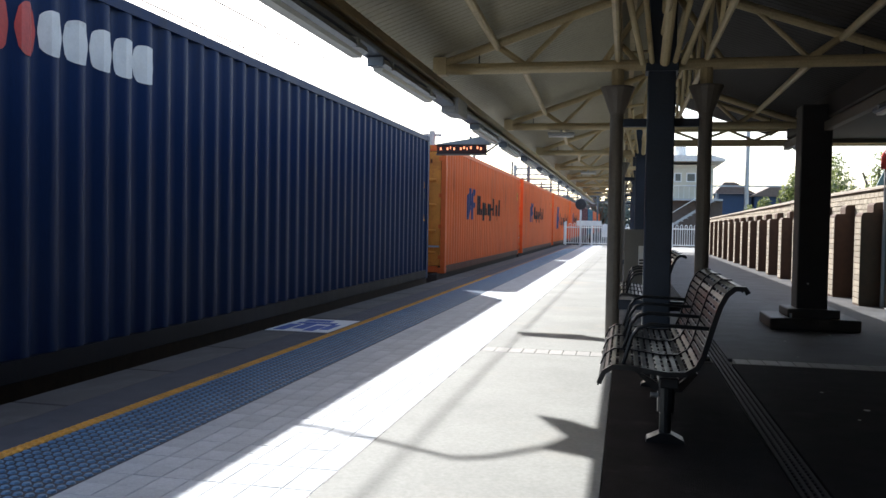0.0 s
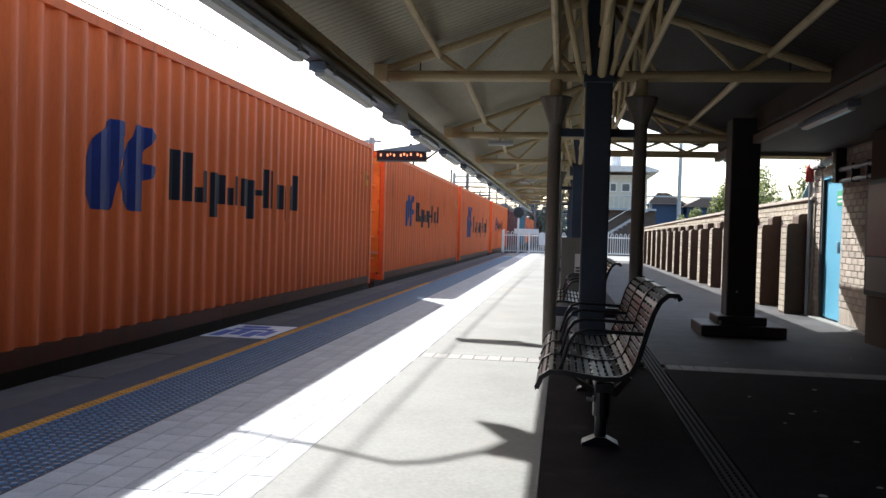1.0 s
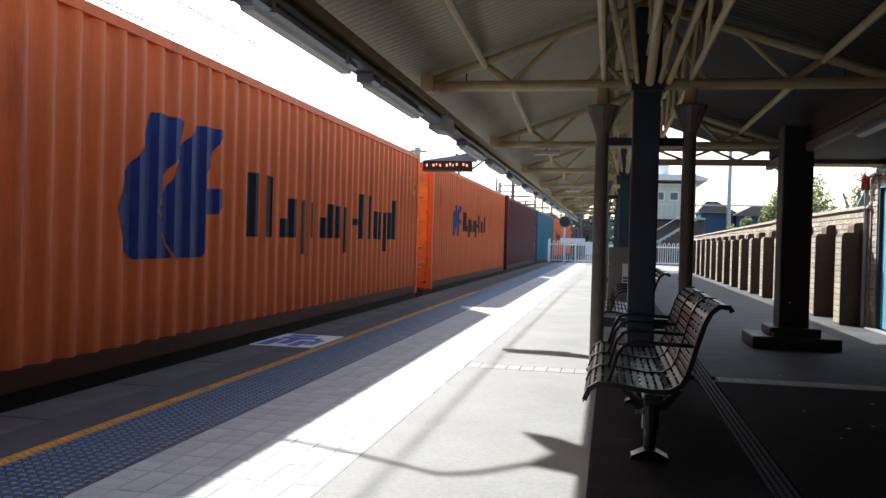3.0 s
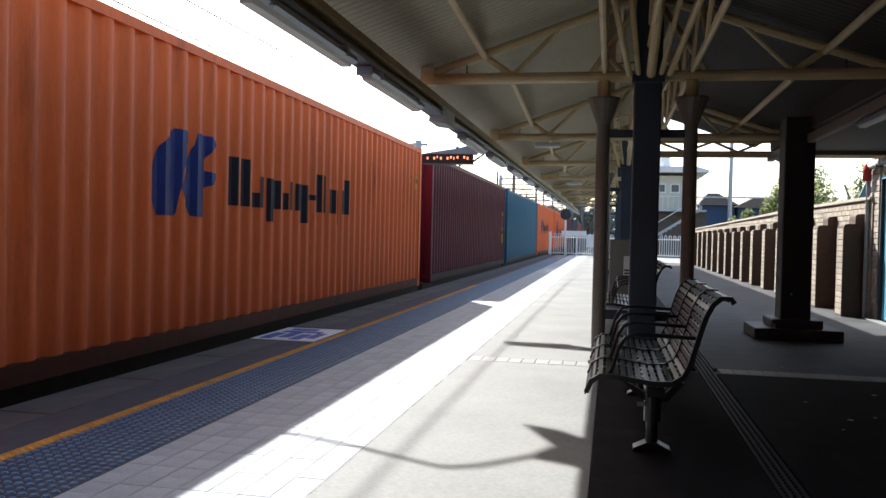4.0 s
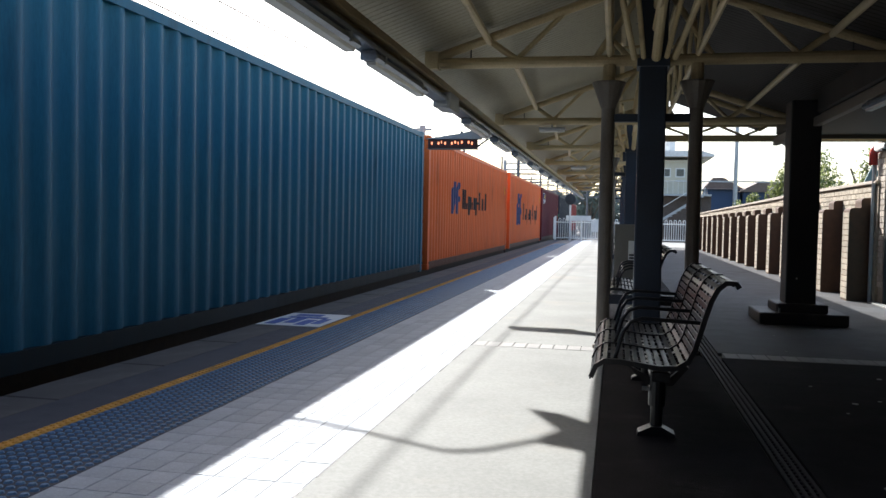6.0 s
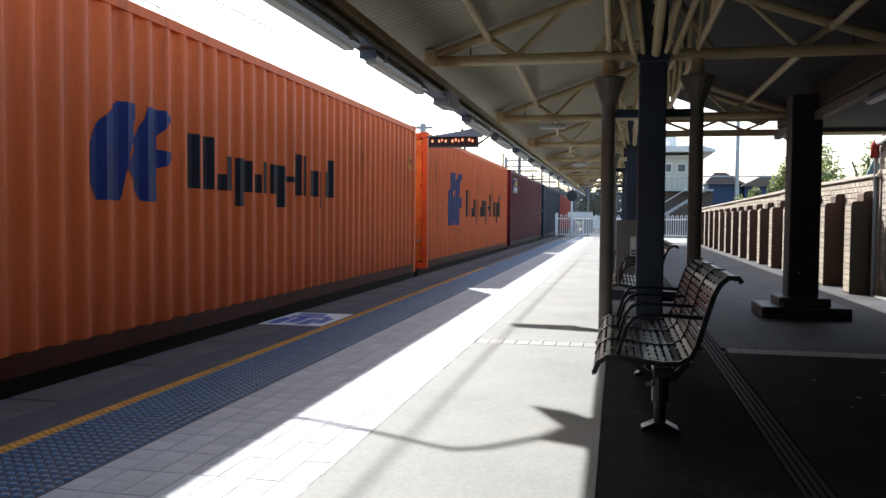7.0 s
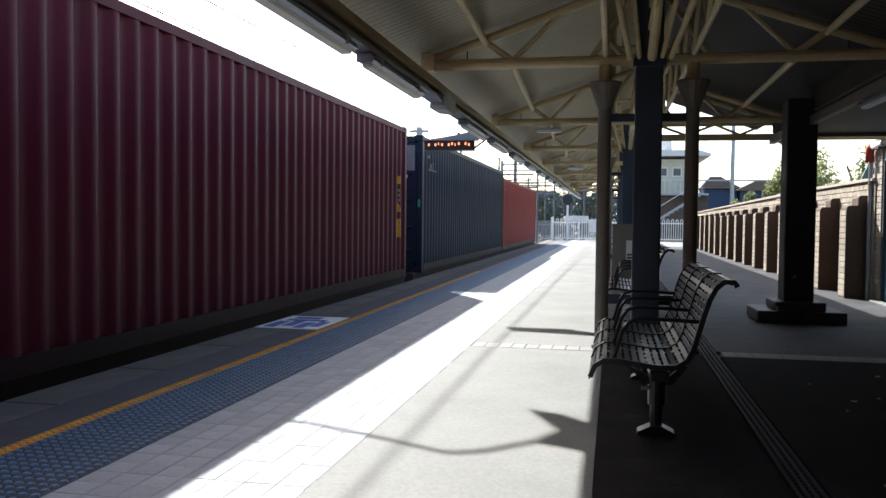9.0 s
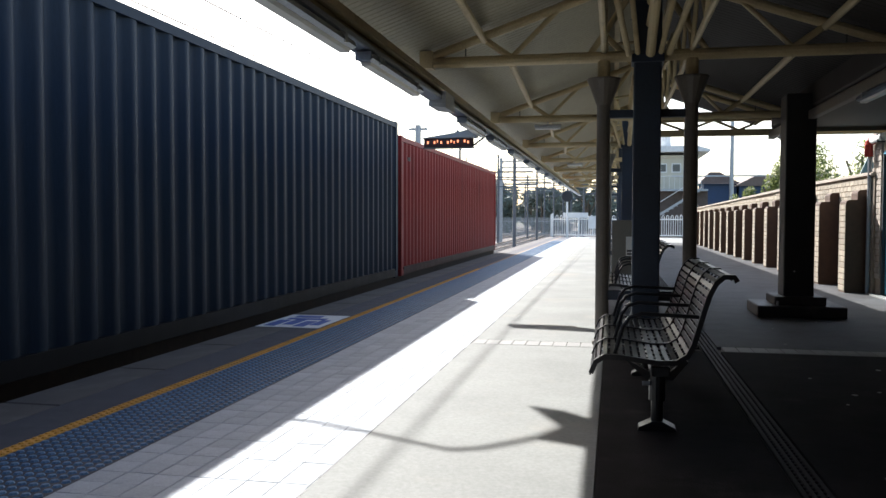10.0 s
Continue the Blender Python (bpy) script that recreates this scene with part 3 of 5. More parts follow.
def side_breaks(a, b, step=None):
    ys = {a, b}
    k = int((a - PAN0) / PITCH) - 1
    while PAN0 + k * PITCH < b:
        for f in (0.0, 0.27, 0.5, 0.77):
            y = PAN0 + (k + f) * PITCH
            if a < y < b:
                ys.add(y)
        k += 1
    if step:
        n = int((b - a) / step)
        ys |= {a + (b - a) * i / n for i in range(1, n)} if n > 1 else set()
    return sorted(ys)


def side_mesh(h, sx):
    bm = bmesh.new()
    ys = []
    for y in side_breaks(PAN0, PAN1):
        ys += [y - 0.011, y + 0.011] if PAN0 + 0.02 < y < PAN1 - 0.02 else [y]
    x0 = CW / 2 - 0.012
    lo = [bm.verts.new((sx * (x0 - side_profile(y)), y, 0.15)) for y in ys]
    hi = [bm.verts.new((sx * (x0 - side_profile(y)), y, h - 0.1)) for y in ys]
    for i in range(len(ys) - 1):
        bm.faces.new((lo[i], lo[i + 1], hi[i + 1], hi[i]))
    return bm


def decal(spans, a, b, step=0.03):
    """A flat painted shape on the corrugated platform side; spans(y) gives the heights that it covers at y."""
    bm = bmesh.new()
    x0 = CW / 2 - 0.012 + 0.005
    ys = side_breaks(a, b, step)
    for p, q in zip(ys, ys[1:]):
        sp, sq = spans(p + 1e-4), spans(q - 1e-4)
        if len(sp) != len(sq):
            sp = sq = spans((p + q) / 2)
        for (l0, h0), (l1, h1) in zip(sp, sq):
            vs = [bm.verts.new(c) for c in ((x0 - side_profile(p), p, l0), (x0 - side_profile(q), q, l1), (x0 - side_profile(q), q, h1), (x0 - side_profile(p), p, h0))]
            bm.faces.new(vs)
    bmesh.ops.remove_doubles(bm, verts=bm.verts[:], dist=0.0005)
    return bm


def between(top, bottom):
    """The height covered at y between an upper and a lower line."""
    def line(pts, y):
        for (a, za), (b, zb) in zip(pts, pts[1:]):
            if y <= b:
                return za + (zb - za) * max(0.0, y - a) / (b - a)
        return pts[-1][1]
    return lambda y: [(line(bottom, y), line(top, y))]


def blob(a, b, z0, z1):
    """A plain rounded shape from a to b along the side and z0 to z1 up it."""
    def spans(y):
        u = min(1.0, abs(2 * (y - a) / (b - a) - 1))
        h = (z1 - z0) / 2 * (1 - u ** 2.6) ** (1 / 2.6)
        return [((z0 + z1) / 2 - h, (z0 + z1) / 2 + h)]
    return spans


# company mark as four plain blue lobes in a unit square: upper and lower line of each
MARK = [
    ([(0, .45), (.05, .66), (.12, .8), (.33, 1), (.56, 1)], [(0, .2), (.08, 0), (.36, 0), (.38, .2), (.44, .52), (.56, .86)]),
    ([(.41, .35), (.47, .5), (.64, .86), (.66, 1), (.84, 1)], [(.41, .32), (.6, .02), (.62, 0), (.84, 0)]),
    ([(.84, 1), (.93, 1), (1, .92)], [(.84, .7), (1, .9)]),
    ([(.84, .57), (1, .55)], [(.84, .36), (.97, .41), (1, .5)]),
]
# the larger form of the mark, in metres along and up the side
BIG_MARK = [
    ([(2.09, 1.25), (2.24, 1.55), (2.47, 1.77), (2.58, 2.05), (2.67, 2.06)], [(2.09, 1.24), (2.21, 0.92), (2.33, 0.84), (2.66, 0.84)]),
    ([(2.67, 2.06), (3.14, 2.06)], [(2.67, 1.24), (2.76, 1.51), (3.04, 1.76), (3.14, 2.03)]),
    ([(2.67, 1.24), (2.91, 0.87)], [(2.66, 0.84), (2.91, 0.84)]),
    ([(2.69, 1.27), (2.91, 1.52), (3.08, 1.83), (3.36, 2.05), (3.51, 2.06)], [(2.69, 1.25), (2.95, 0.84), (3.47, 0.84), (3.51, 0.90)]),
    ([(3.51, 2.06), (3.82, 2.07)], [(3.51, 1.62), (3.82, 2.00)]),
    ([(3.51, 1.48), (3.83, 1.50)], [(3.51, 1.24), (3.77, 1.25), (3.83, 1.33)]),
]
# plain strokes of the company's name: start, width, bottom, top
STROKES = [(0, .26, 0, 1), (.45, .26, 0, 1), (.95, .2, 0, .32), (1.2, .24, 0, .68), (1.58, .22, -.3, .68), (1.9, .2, 0, .66), (2.32, .2, 0, .4), (2.6, .24, 0, .68), (2.98, .18, 0, .66), (3.3, .24, -.3, .66), (3.72, .28, .3, .44), (4.12, .26, 0, 1), (4.52, .24, 0, 1), (4.92, .18, 0, .66), (5.2, .14, 0, .66), (5.46, .2, -.3, .66), (5.82, .18, 0, .68), (6.1, .2, 0, 1)]


def bars(root, material, y0, z0, wide, high, rows=1, n=5):
    """Rows of small plain bars that stand for unreadable writing on the side."""
    for r in range(rows):
        for i in range(n):
            a = y0 + i * wide * 1.5
            z = z0 - r * high * 1.7
            part("marking", decal(lambda y, z=z: [(z, z + high)], a, a + wide), material, root)


def end_bars(root, material, xs, z0, wide, high, gap=1.5, n=5):
    for i in range(n):
        x = xs + i * wide * gap
        part("marking", nbox(x, x + wide, -0.012, -0.008, z0, z0 + high), material, root)


def make_container(colour, h, label, style):
    mt = M_C[colour]
    door_paint = M_DOOR_ORANGE if colour == "orange" else mt
    root = thing("shipping_container", label, "container", "containers on the train")
    W2 = CW / 2
    # frame
    bm = bmesh.new()
    for sx in (-1, 1):
        for y0, y1 in ((0.0, 0.15), (CL - 0.15, CL)):
            box(bm, *sorted((sx * W2, sx * (W2 - 0.10))), y0, y1, 0.118, h - 0.118, bev=0.006)
        box(bm, *sorted((sx * (W2 - 0.004), sx * (W2 - 0.07))), 0.178, CL - 0.178, h - 0.105, h - 0.02)
    for y0, y1 in ((0.0, 0.1), (CL - 0.1, CL)):
        box(bm, -W2 + 0.162, W2 - 0.162, y0, y1, 0.02, 0.15)
        box(bm, -W2 + 0.162, W2 - 0.162, y0, y1, h - 0.14, h - 0.02)
    part("frame", bm, mt, root)
    for sx in (-1, 1):
        part("bottom_rail", nbox(*sorted((sx * W2, sx * (W2 - 0.07))), 0.178, CL - 0.178, 0.02, 0.16), M_RAIL_SHADE_DIRT[colour], root, "bottom rail, dirty and darkened for shade")
    part("floor_pan", nbox(-W2 + 0.08, W2 - 0.08, 0.1, CL - 0.1, 0.06, 0.15), M_RUST, root)
    part("side_panel", side_mesh(h, 1), mt, root, smooth=True)
    part("side_panel", side_mesh(h, -1), mt, root)
    part("roof_panel", nbox(-W2 + 0.06, W2 - 0.06, 0.1, CL - 0.1, h - 0.06, h - 0.03), mt, root)
    for x in (-W2, W2 - 0.162):
        for y in (0.0, CL - 0.178):
            for z in (0.0, h - 0.118):
                part("corner_casting", nbox(x, x + 0.162, y, y + 0.178, z, z + 0.118, bev=0.01), mt, root)
    # far end wall, corrugated
    bm = bmesh.new()
    xs = [-W2 + 0.1 + 0.072 * i for i in range(32)]
    pr = [0, 0, 0.045, 0.045]
    lo = [bm.verts.new((min(x, W2 - 0.1), CL - 0.03 - pr[i % 4], 0.14)) for i, x in enumerate(xs)]
    hi = [bm.verts.new((min(x, W2 - 0.1), CL - 0.03 - pr[i % 4], h - 0.13)) for i, x in enumerate(xs)]
    for i in range(len(xs) - 1):
        bm.faces.new((lo[i], lo[i + 1], hi[i + 1], hi[i]))
    part("end_panel", bm, mt, root)
    if style.get("end") == "panel":
        bm = bmesh.new()
        lo = [bm.verts.new((min(x, W2 - 0.1), 0.02 + pr[i % 4], 0.14)) for i, x in enumerate(xs)]
        hi = [bm.verts.new((min(x, W2 - 0.1), 0.02 + pr[i % 4], h - 0.13)) for i, x in enumerate(xs)]
        for i in range(len(xs) - 1):
            bm.faces.new((lo[i], lo[i + 1], hi[i + 1], hi[i]))
        part("end_panel", bm, mt, root)
        for i in range(11):
            z = h - 0.42 - i * 0.115 - (0.06 if i > 3 else 0.0) - (0.05 if i > 9 else 0.0)
            part("marking", nbox(0.70, 0.745, 0.008, 0.013, z, z + 0.075), M_BOX, root, "pale painted number bar")
    else:
        for s in (-1, 1):
            x0, x1 = sorted((s * 0.012, s * (W2 - 0.11)))
            bm = nbox(x0, x1, 0.012, 0.06, 0.16, h - 0.15, bev=0.005)
            door = part("door", bm, door_paint, root)
            for z in (0.40, 0.86, 1.41, 1.93):
                part("pressed_rib", prism(bmesh.new(), [(0.012, z), (-0.022, z + 0.02), (-0.022, z + 0.045), (0.012, z + 0.07)], 'x', x0 + 0.1, x1 - 0.1), door_paint, door)
            for f in ((0.28, 0.74) if style.get("end") != "plain" else (0.3,)):
                x = x0 + (x1 - x0) * f
                part("locking_bar", ntube((x, -0.02, 0.1), (x, -0.02, h - 0.1), 0.017, 8), M_STEEL if style.get("rods") else mt, door)
                part("handle", nbox(x - 0.02, x + 0.28 * s, -0.045, -0.03, 0.55, 0.585) if s > 0 else nbox(x - 0.28, x + 0.02, -0.045, -0.03, 0.55, 0.585), M_STEEL, door)
            for z in (0.3, 0.95, 1.6, h - 0.35):
                xh = s * (W2 - 0.1)
                part("hinge", nbox(xh - 0.05, xh + 0.05, -0.006, 0.02, z, z + 0.08), mt, door)
        pm = M_BOX if colour in ("navy", "teal", "grey", "red", "maroon") else M_BROWN_MARK
        end_bars(root, pm, 0.34, h - 0.40, 0.04, 0.085, gap=1.7, n=9)
        end_bars(root, pm, 0.44, h - 0.56, 0.04, 0.08, gap=1.6, n=4)
        if style.get("plates"):
            pl = M_C[colour] if colour != "orange" else (M_PLATE_ORANGE if style["plates"] == 2 else M_PLATE_OLIVE)
            for z in (1.50, 0.98):
                part("data_plate", nbox(0.34, 0.80, -0.004, 0.008, z, z + 0.34, bev=0.003), pl, root, "painted data panel with small rows")
                for k in range(5):
                    for xa, w in ((0.39, 0.13), (0.57, 0.07), (0.68, 0.07)):
                        part("marking", nbox(xa, xa + w, -0.007, -0.004, z + 0.04 + 0.058 * k, z + 0.068 + 0.058 * k), pm, root)
            part("sticker", nbox(0.62, 0.76, 0.004, 0.009, 0.22, 0.28), M_WHITE, root)
        if colour in ("teal", "grey"):
            tone = M_PANEL_TEAL if colour == "teal" else M_PANEL_GREY
            for x0, x1 in ((-1.08, -0.05), (0.08, 1.06)):
                part("upper_panel", nbox(x0, x1, 0.002, 0.012, 2.02, h - 0.2, bev=0.003), tone, root, "paler upper door panel")
        if colour == "grey":
            end_bars(root, pm, 0.5, h - 0.62, 0.055, 0.09, n=4)
            part("label_disc", ntube((0.82, -0.002, h - 0.8), (0.82, 0.012, h - 0.8), 0.1, 18), M_WHITE, root)
            for i in range(4):
                end_bars(root, pm, 0.1, 1.42 - 0.14 * i, 0.16, 0.07, n=1)
                end_bars(root, pm, 0.56, 1.42 - 0.14 * i, 0.1, 0.07, n=2)
            part("seal_tag", nbox(1.13, 1.18, -0.006, -0.001, 1.3, 1.45), M_GREEN, root)
    # yellow hatching along the top of the camera end
    for i in range(12 if colour == "orange" else 0):
        x = -0.98 + i * 0.16
        part("hazard_stripe", prism(bmesh.new(), [(x, h - 0.12), (x + 0.08, h - 0.12), (x + 0.12, h - 0.04), (x + 0.04, h - 0.04)], 'y', -0.004, 0.0), M_WARN, root)
    # markings on the platform side
    if style.get("mark"):
        y0, y1, z0, z1 = style["mark"]
        big = y1 - y0 > 1.2
        for lines in (BIG_MARK if big else MARK):
            up, lo = lines if big else [[(y0 + (y1 - y0) * u, z0 + (z1 - z0) * v) for u, v in p] for p in lines]
            part("company_mark", decal(between(up, lo), up[0][0], up[-1][0]), M_LOGO_BLUE, root, "plain blue painted company mark")
        w0, w1, b0, b1 = style["word"]
        k = (w1 - w0) / 6.3
        for s0, sw, a, b in STROKES:
            part("marking", decal(lambda y, a=a, b=b: [(b0 + (b1 - b0) * a, b0 + (b1 - b0) * b)], w0 + s0 * k, w0 + (s0 + sw * (0.9 if big else 1.2)) * k), M_BLACK_MARK, root)
    if colour == "navy":
        for a, b in ((0.78, 0.98), (1.0, 1.19), (1.22, 1.43)):
            part("marking", decal(blob(a, b, 2.08, 2.42), a, b, 0.02), M_RED, root, "red rounded painted shape")
        for a, b in ((1.45, 1.69), (1.70, 1.97), (1.985, 2.25), (2.26, 2.50), (2.51, 2.80)):
            part("marking", decal(blob(a, b, 2.12, 2.42), a, b, 0.02), M_WHITE, root, "white rounded painted shape")
    if style.get("panel_sign"):
        part("sign_field", decal(lambda y: [(1.93, 2.45)], 0.9, 1.95), M_WHITE, root)
        part("sign_field", decal(lambda y: [(1.95, 2.43)], 0.92, 1.93), M_LOGO_BLUE, root).location.x = 0.004
        for i in range(4):
            part("marking", decal(lambda y, i=i: [(2.19 + 0.055 * i, 2.225 + 0.055 * i)], 1.22 + 0.03 * i, 1.91), M_YELLOW, root).location.x = 0.008
        for a, w in ((0.96, .1), (1.12, .12), (1.29, .13), (1.47, .06), (1.57, .16), (1.76, .14)):
            part("marking", decal(lambda y: [(1.98, 2.14)], a, a + w), M_WHITE, root).location.x = 0.008
    e = CL - 0.52

    def triangle(y, z, w, h, material):
        part("marking", decal(between([(y, z + 0.01), (y + w / 2, z + h), (y + w, z + 0.01)], [(y, z), (y + w, z)]), y, y + w, 0.02), material, root, "yellow warning triangle")
    if colour == "maroon":
        part("marking", decal(lambda y: [(0.74, 1.06)], e - 0.16, e + 0.14), M_WARN, root, "yellow warning label")
        part("marking", decal(lambda y: [(0.84, 0.96)], e - 0.06, e + 0.02), M_RUST, root).location.x = 0.003
        triangle(e - 0.06, 1.19, 0.2, 0.17, M_WARN)
        part("marking", decal(lambda y: [(1.68, 1.82)], e, e + 0.1), M_WARN, root)
        bars(root, M_BOX, e, 1.54, 0.035, 0.05, rows=3, n=2)
        bars(root, M_BOX, e - 0.04, 2.44, 0.03, 0.05, rows=6, n=1)
        bars(root, M_BOX, e - 0.3, 2.44, 0.03, 0.05, rows=5, n=1)
    if colour == "navy":
        triangle(e + 0.12, 1.10, 0.22, 0.18, M_WARN)
        part("marking", decal(lambda y: [(1.72, 1.84)], e + 0.22, e + 0.32), M_WARN, root)
        for r in range(8):
            part("marking", decal(lambda y, r=r: [(2.26 - 0.15 * r, 2.36 - 0.15 * r)], e - 0.06, e - 0.01), M_BOX, root, "pale painted number bar")
        for r in range(3):
            part("marking", decal(lambda y, r=r: [(2.26 - 0.12 * r, 2.33 - 0.12 * r)], e + 0.22, e + 0.26), M_BOX, root)
        part("marking", decal(lambda y: [(1.52, 1.64)], e + 0.22, e + 0.32), M_BOX, root)
    if colour == "orange":
        triangle(CL - 0.98, 1.97, 0.19, 0.15, M_WARN_PALE)
        part("marking", decal(lambda y: [(1.88, 2.15)], CL - 0.46, CL - 0.31), M_WARN_PALE, root, "yellow data label")
        part("marking", decal(lambda y: [(2.0, 2.09)], CL - 0.42, CL - 0.35), M_RUST, root).location.x = 0.003
        for k in range(3):
            bars(root, M_RAIL_SHADE_DIRT["orange"], CL - 1.5, 2.16 - 0.05 * k, 0.03, 0.025, n=3)
    if colour == "teal":
        part("marking", decal(lambda y: [(1.46, 1.6)], 0.17, 0.25), M_WARN_PALE, root)
    if colour == "grey":
        for k in range(5):
            z = 2.1 + 0.04 * k
            part("marking", decal(lambda y, z=z: [(2.1, z + 0.03)], 0.7 + 0.11 * k, 0.74 + 0.11 * k), M_BOX, root)
        part("marking", decal(lambda y: [(2.06, 2.09)], 0.66, 1.34), M_BOX, root)
    if colour in ("red", "grey"):
        bars(root, M_BOX, 0.5, h - 0.42, 0.05, 0.07, n=3, rows=1)
    return root


def make_wagon():
    root = thing("flat_wagon", "rusty brown skeletal container wagon with bogies", "wagon", "wagons of the train")
    part("side_sill", nbox(0.95, 1.12, -0.3, CL + 0.3, -0.30, 0.0, bev=0.01), M_RUST, root)
    part("side_sill", nbox(-1.12, -0.95, -0.3, CL + 0.3, -0.30, 0.0, bev=0.01), M_RUST, root)
    part("centre_sill", nbox(-0.22, 0.22, -0.4, CL + 0.4, -0.42, -0.02), M_RUST, root)
    for i in range(8):
        y = -0.25 + i * (CL + 0.3) / 7
        part("cross_bearer", nbox(-0.95, 0.95, y, y + 0.2, -0.22, -0.03), M_RUST, root)
    for y in (-0.5, CL + 0.38):
        part("coupler", nbox(-0.12, 0.12, y, y + 0.14, -0.42, -0.18, bev=0.02), M_RUST, root)
    for yb in (1.7, CL - 1.7):
        bogie = part("bogie", nbox(-0.95, 0.95, yb - 0.25, yb + 0.25, -0.72, -0.42), M_RUST, root)
        for sx in (-1, 1):
            part("side_frame", prism(bmesh.new(), [(yb - 1.1, -0.78), (yb - 0.5, -0.98), (yb + 0.5, -0.98), (yb + 1.1, -0.78), (yb + 1.1, -0.66), (yb + 0.4, -0.56), (yb - 0.4, -0.56), (yb - 1.1, -0.66)], 'x', sx * 0.97, sx * 1.09), M_RUST, bogie)
        for dy in (-0.9, 0.9):
            bm = ntube((-0.78, yb + dy, -0.79), (0.78, yb + dy, -0.79), 0.07, 10)
            for sx in (-1, 1):
                tube(bm, (sx * 0.68, yb + dy, -0.79), (sx * 0.81, yb + dy, -0.79), 0.42, 24)
            part("wheelset", bm, M_RAIL, bogie)
    return root


TRAIN = []
CONT_Z = 0.075
SMALL = {"mark": (2.49, 3.57, 1.16, 1.92), "word": (3.88, 7.68, 1.29, 1.78)}
LARGE = {"mark": (2.06, 3.82, 0.83, 2.06), "word": (4.46, 10.55, 1.04, 1.72)}
KINDS = {
    "navy": ("navy", 2.72, "navy blue corrugated shipping container with white lettering shapes", {"rods": 1}),
    "o_small": ("orange", 2.72, "orange corrugated shipping container with small blue mark", {**SMALL, "plates": 1}),
    "o_large": ("orange", 2.72, "bright orange corrugated shipping container with large blue mark", {**LARGE, "plates": 2}),
    "maroon": ("maroon", 2.72, "dark maroon corrugated shipping container with plain side", {"end": "panel"}),
    "maroon_sign": ("maroon", 2.72, "dark maroon corrugated shipping container with framed sign", {"end": "panel", "panel_sign": 1}),
    "teal": ("teal", 2.72, "teal blue corrugated shipping container, slightly rusty", {"plates": 1}),
    "grey": ("grey", 2.72, "dark grey-blue corrugated shipping container with door rods", {"rods": 1, "end": "plain"}),
    "red": ("red", 2.52, "faded red corrugated shipping container at train's end", {"rods": 1}),
}
ORDER = [("navy", 3.30), ("o_small", 17.09), ("o_small", 30.50), ("o_large", 43.66), ("o_small", 57.23), ("maroon", 70.54), ("teal", 83.67), ("o_small", 96.42), ("o_large", 109.65), ("maroon_sign", 122.94), ("grey", 136.49), ("red", 149.01)]
made = {}
for kind, y in ORDER:
    m = pose(TRACK, y, CONT_Z)
    if kind in made:
        c = copy_thing(made[kind], m)
    else:
        c = made[kind] = make_container(*KINDS[kind])
        c.matrix_basis = m
    if "wagon" in made:
        w = copy_thing(made["wagon"], pose(TRACK, y, CONT_Z))
    else:
        w = made["wagon"] = make_wagon()
        w.matrix_basis = pose(TRACK, y, CONT_Z)
    TRAIN.append((c, w, y))

# ---------------------------------------------------------------- benches and platform furniture


def bench_profile():
    """Seat and back as one curve from the front lip to the rolled top edge (x, z)."""
    pts = [(-0.11, 0.315), (-0.085, 0.375), (-0.04, 0.405), (0.04, 0.405), (0.14, 0.392), (0.24, 0.38), (0.33, 0.385), (0.385, 0.42), (0.415, 0.48), (0.44, 0.57), (0.465, 0.66), (0.49, 0.74), (0.52, 0.80), (0.56, 0.835), (0.61, 0.835), (0.625, 0.81)]
    return [Vector((x, 0, z)) for x, z in pts]


def resample(pts, step):
    out, acc = [pts[0].copy()], 0.0
    for a, b in zip(pts, pts[1:]):
        d = (b - a).length
        while acc + d >= step:
            f = (step - acc) / d
            a = a + (b - a) * f
            out.append(a.copy())
            d = (b - a).length
            acc = 0.0
        acc += d
    return out


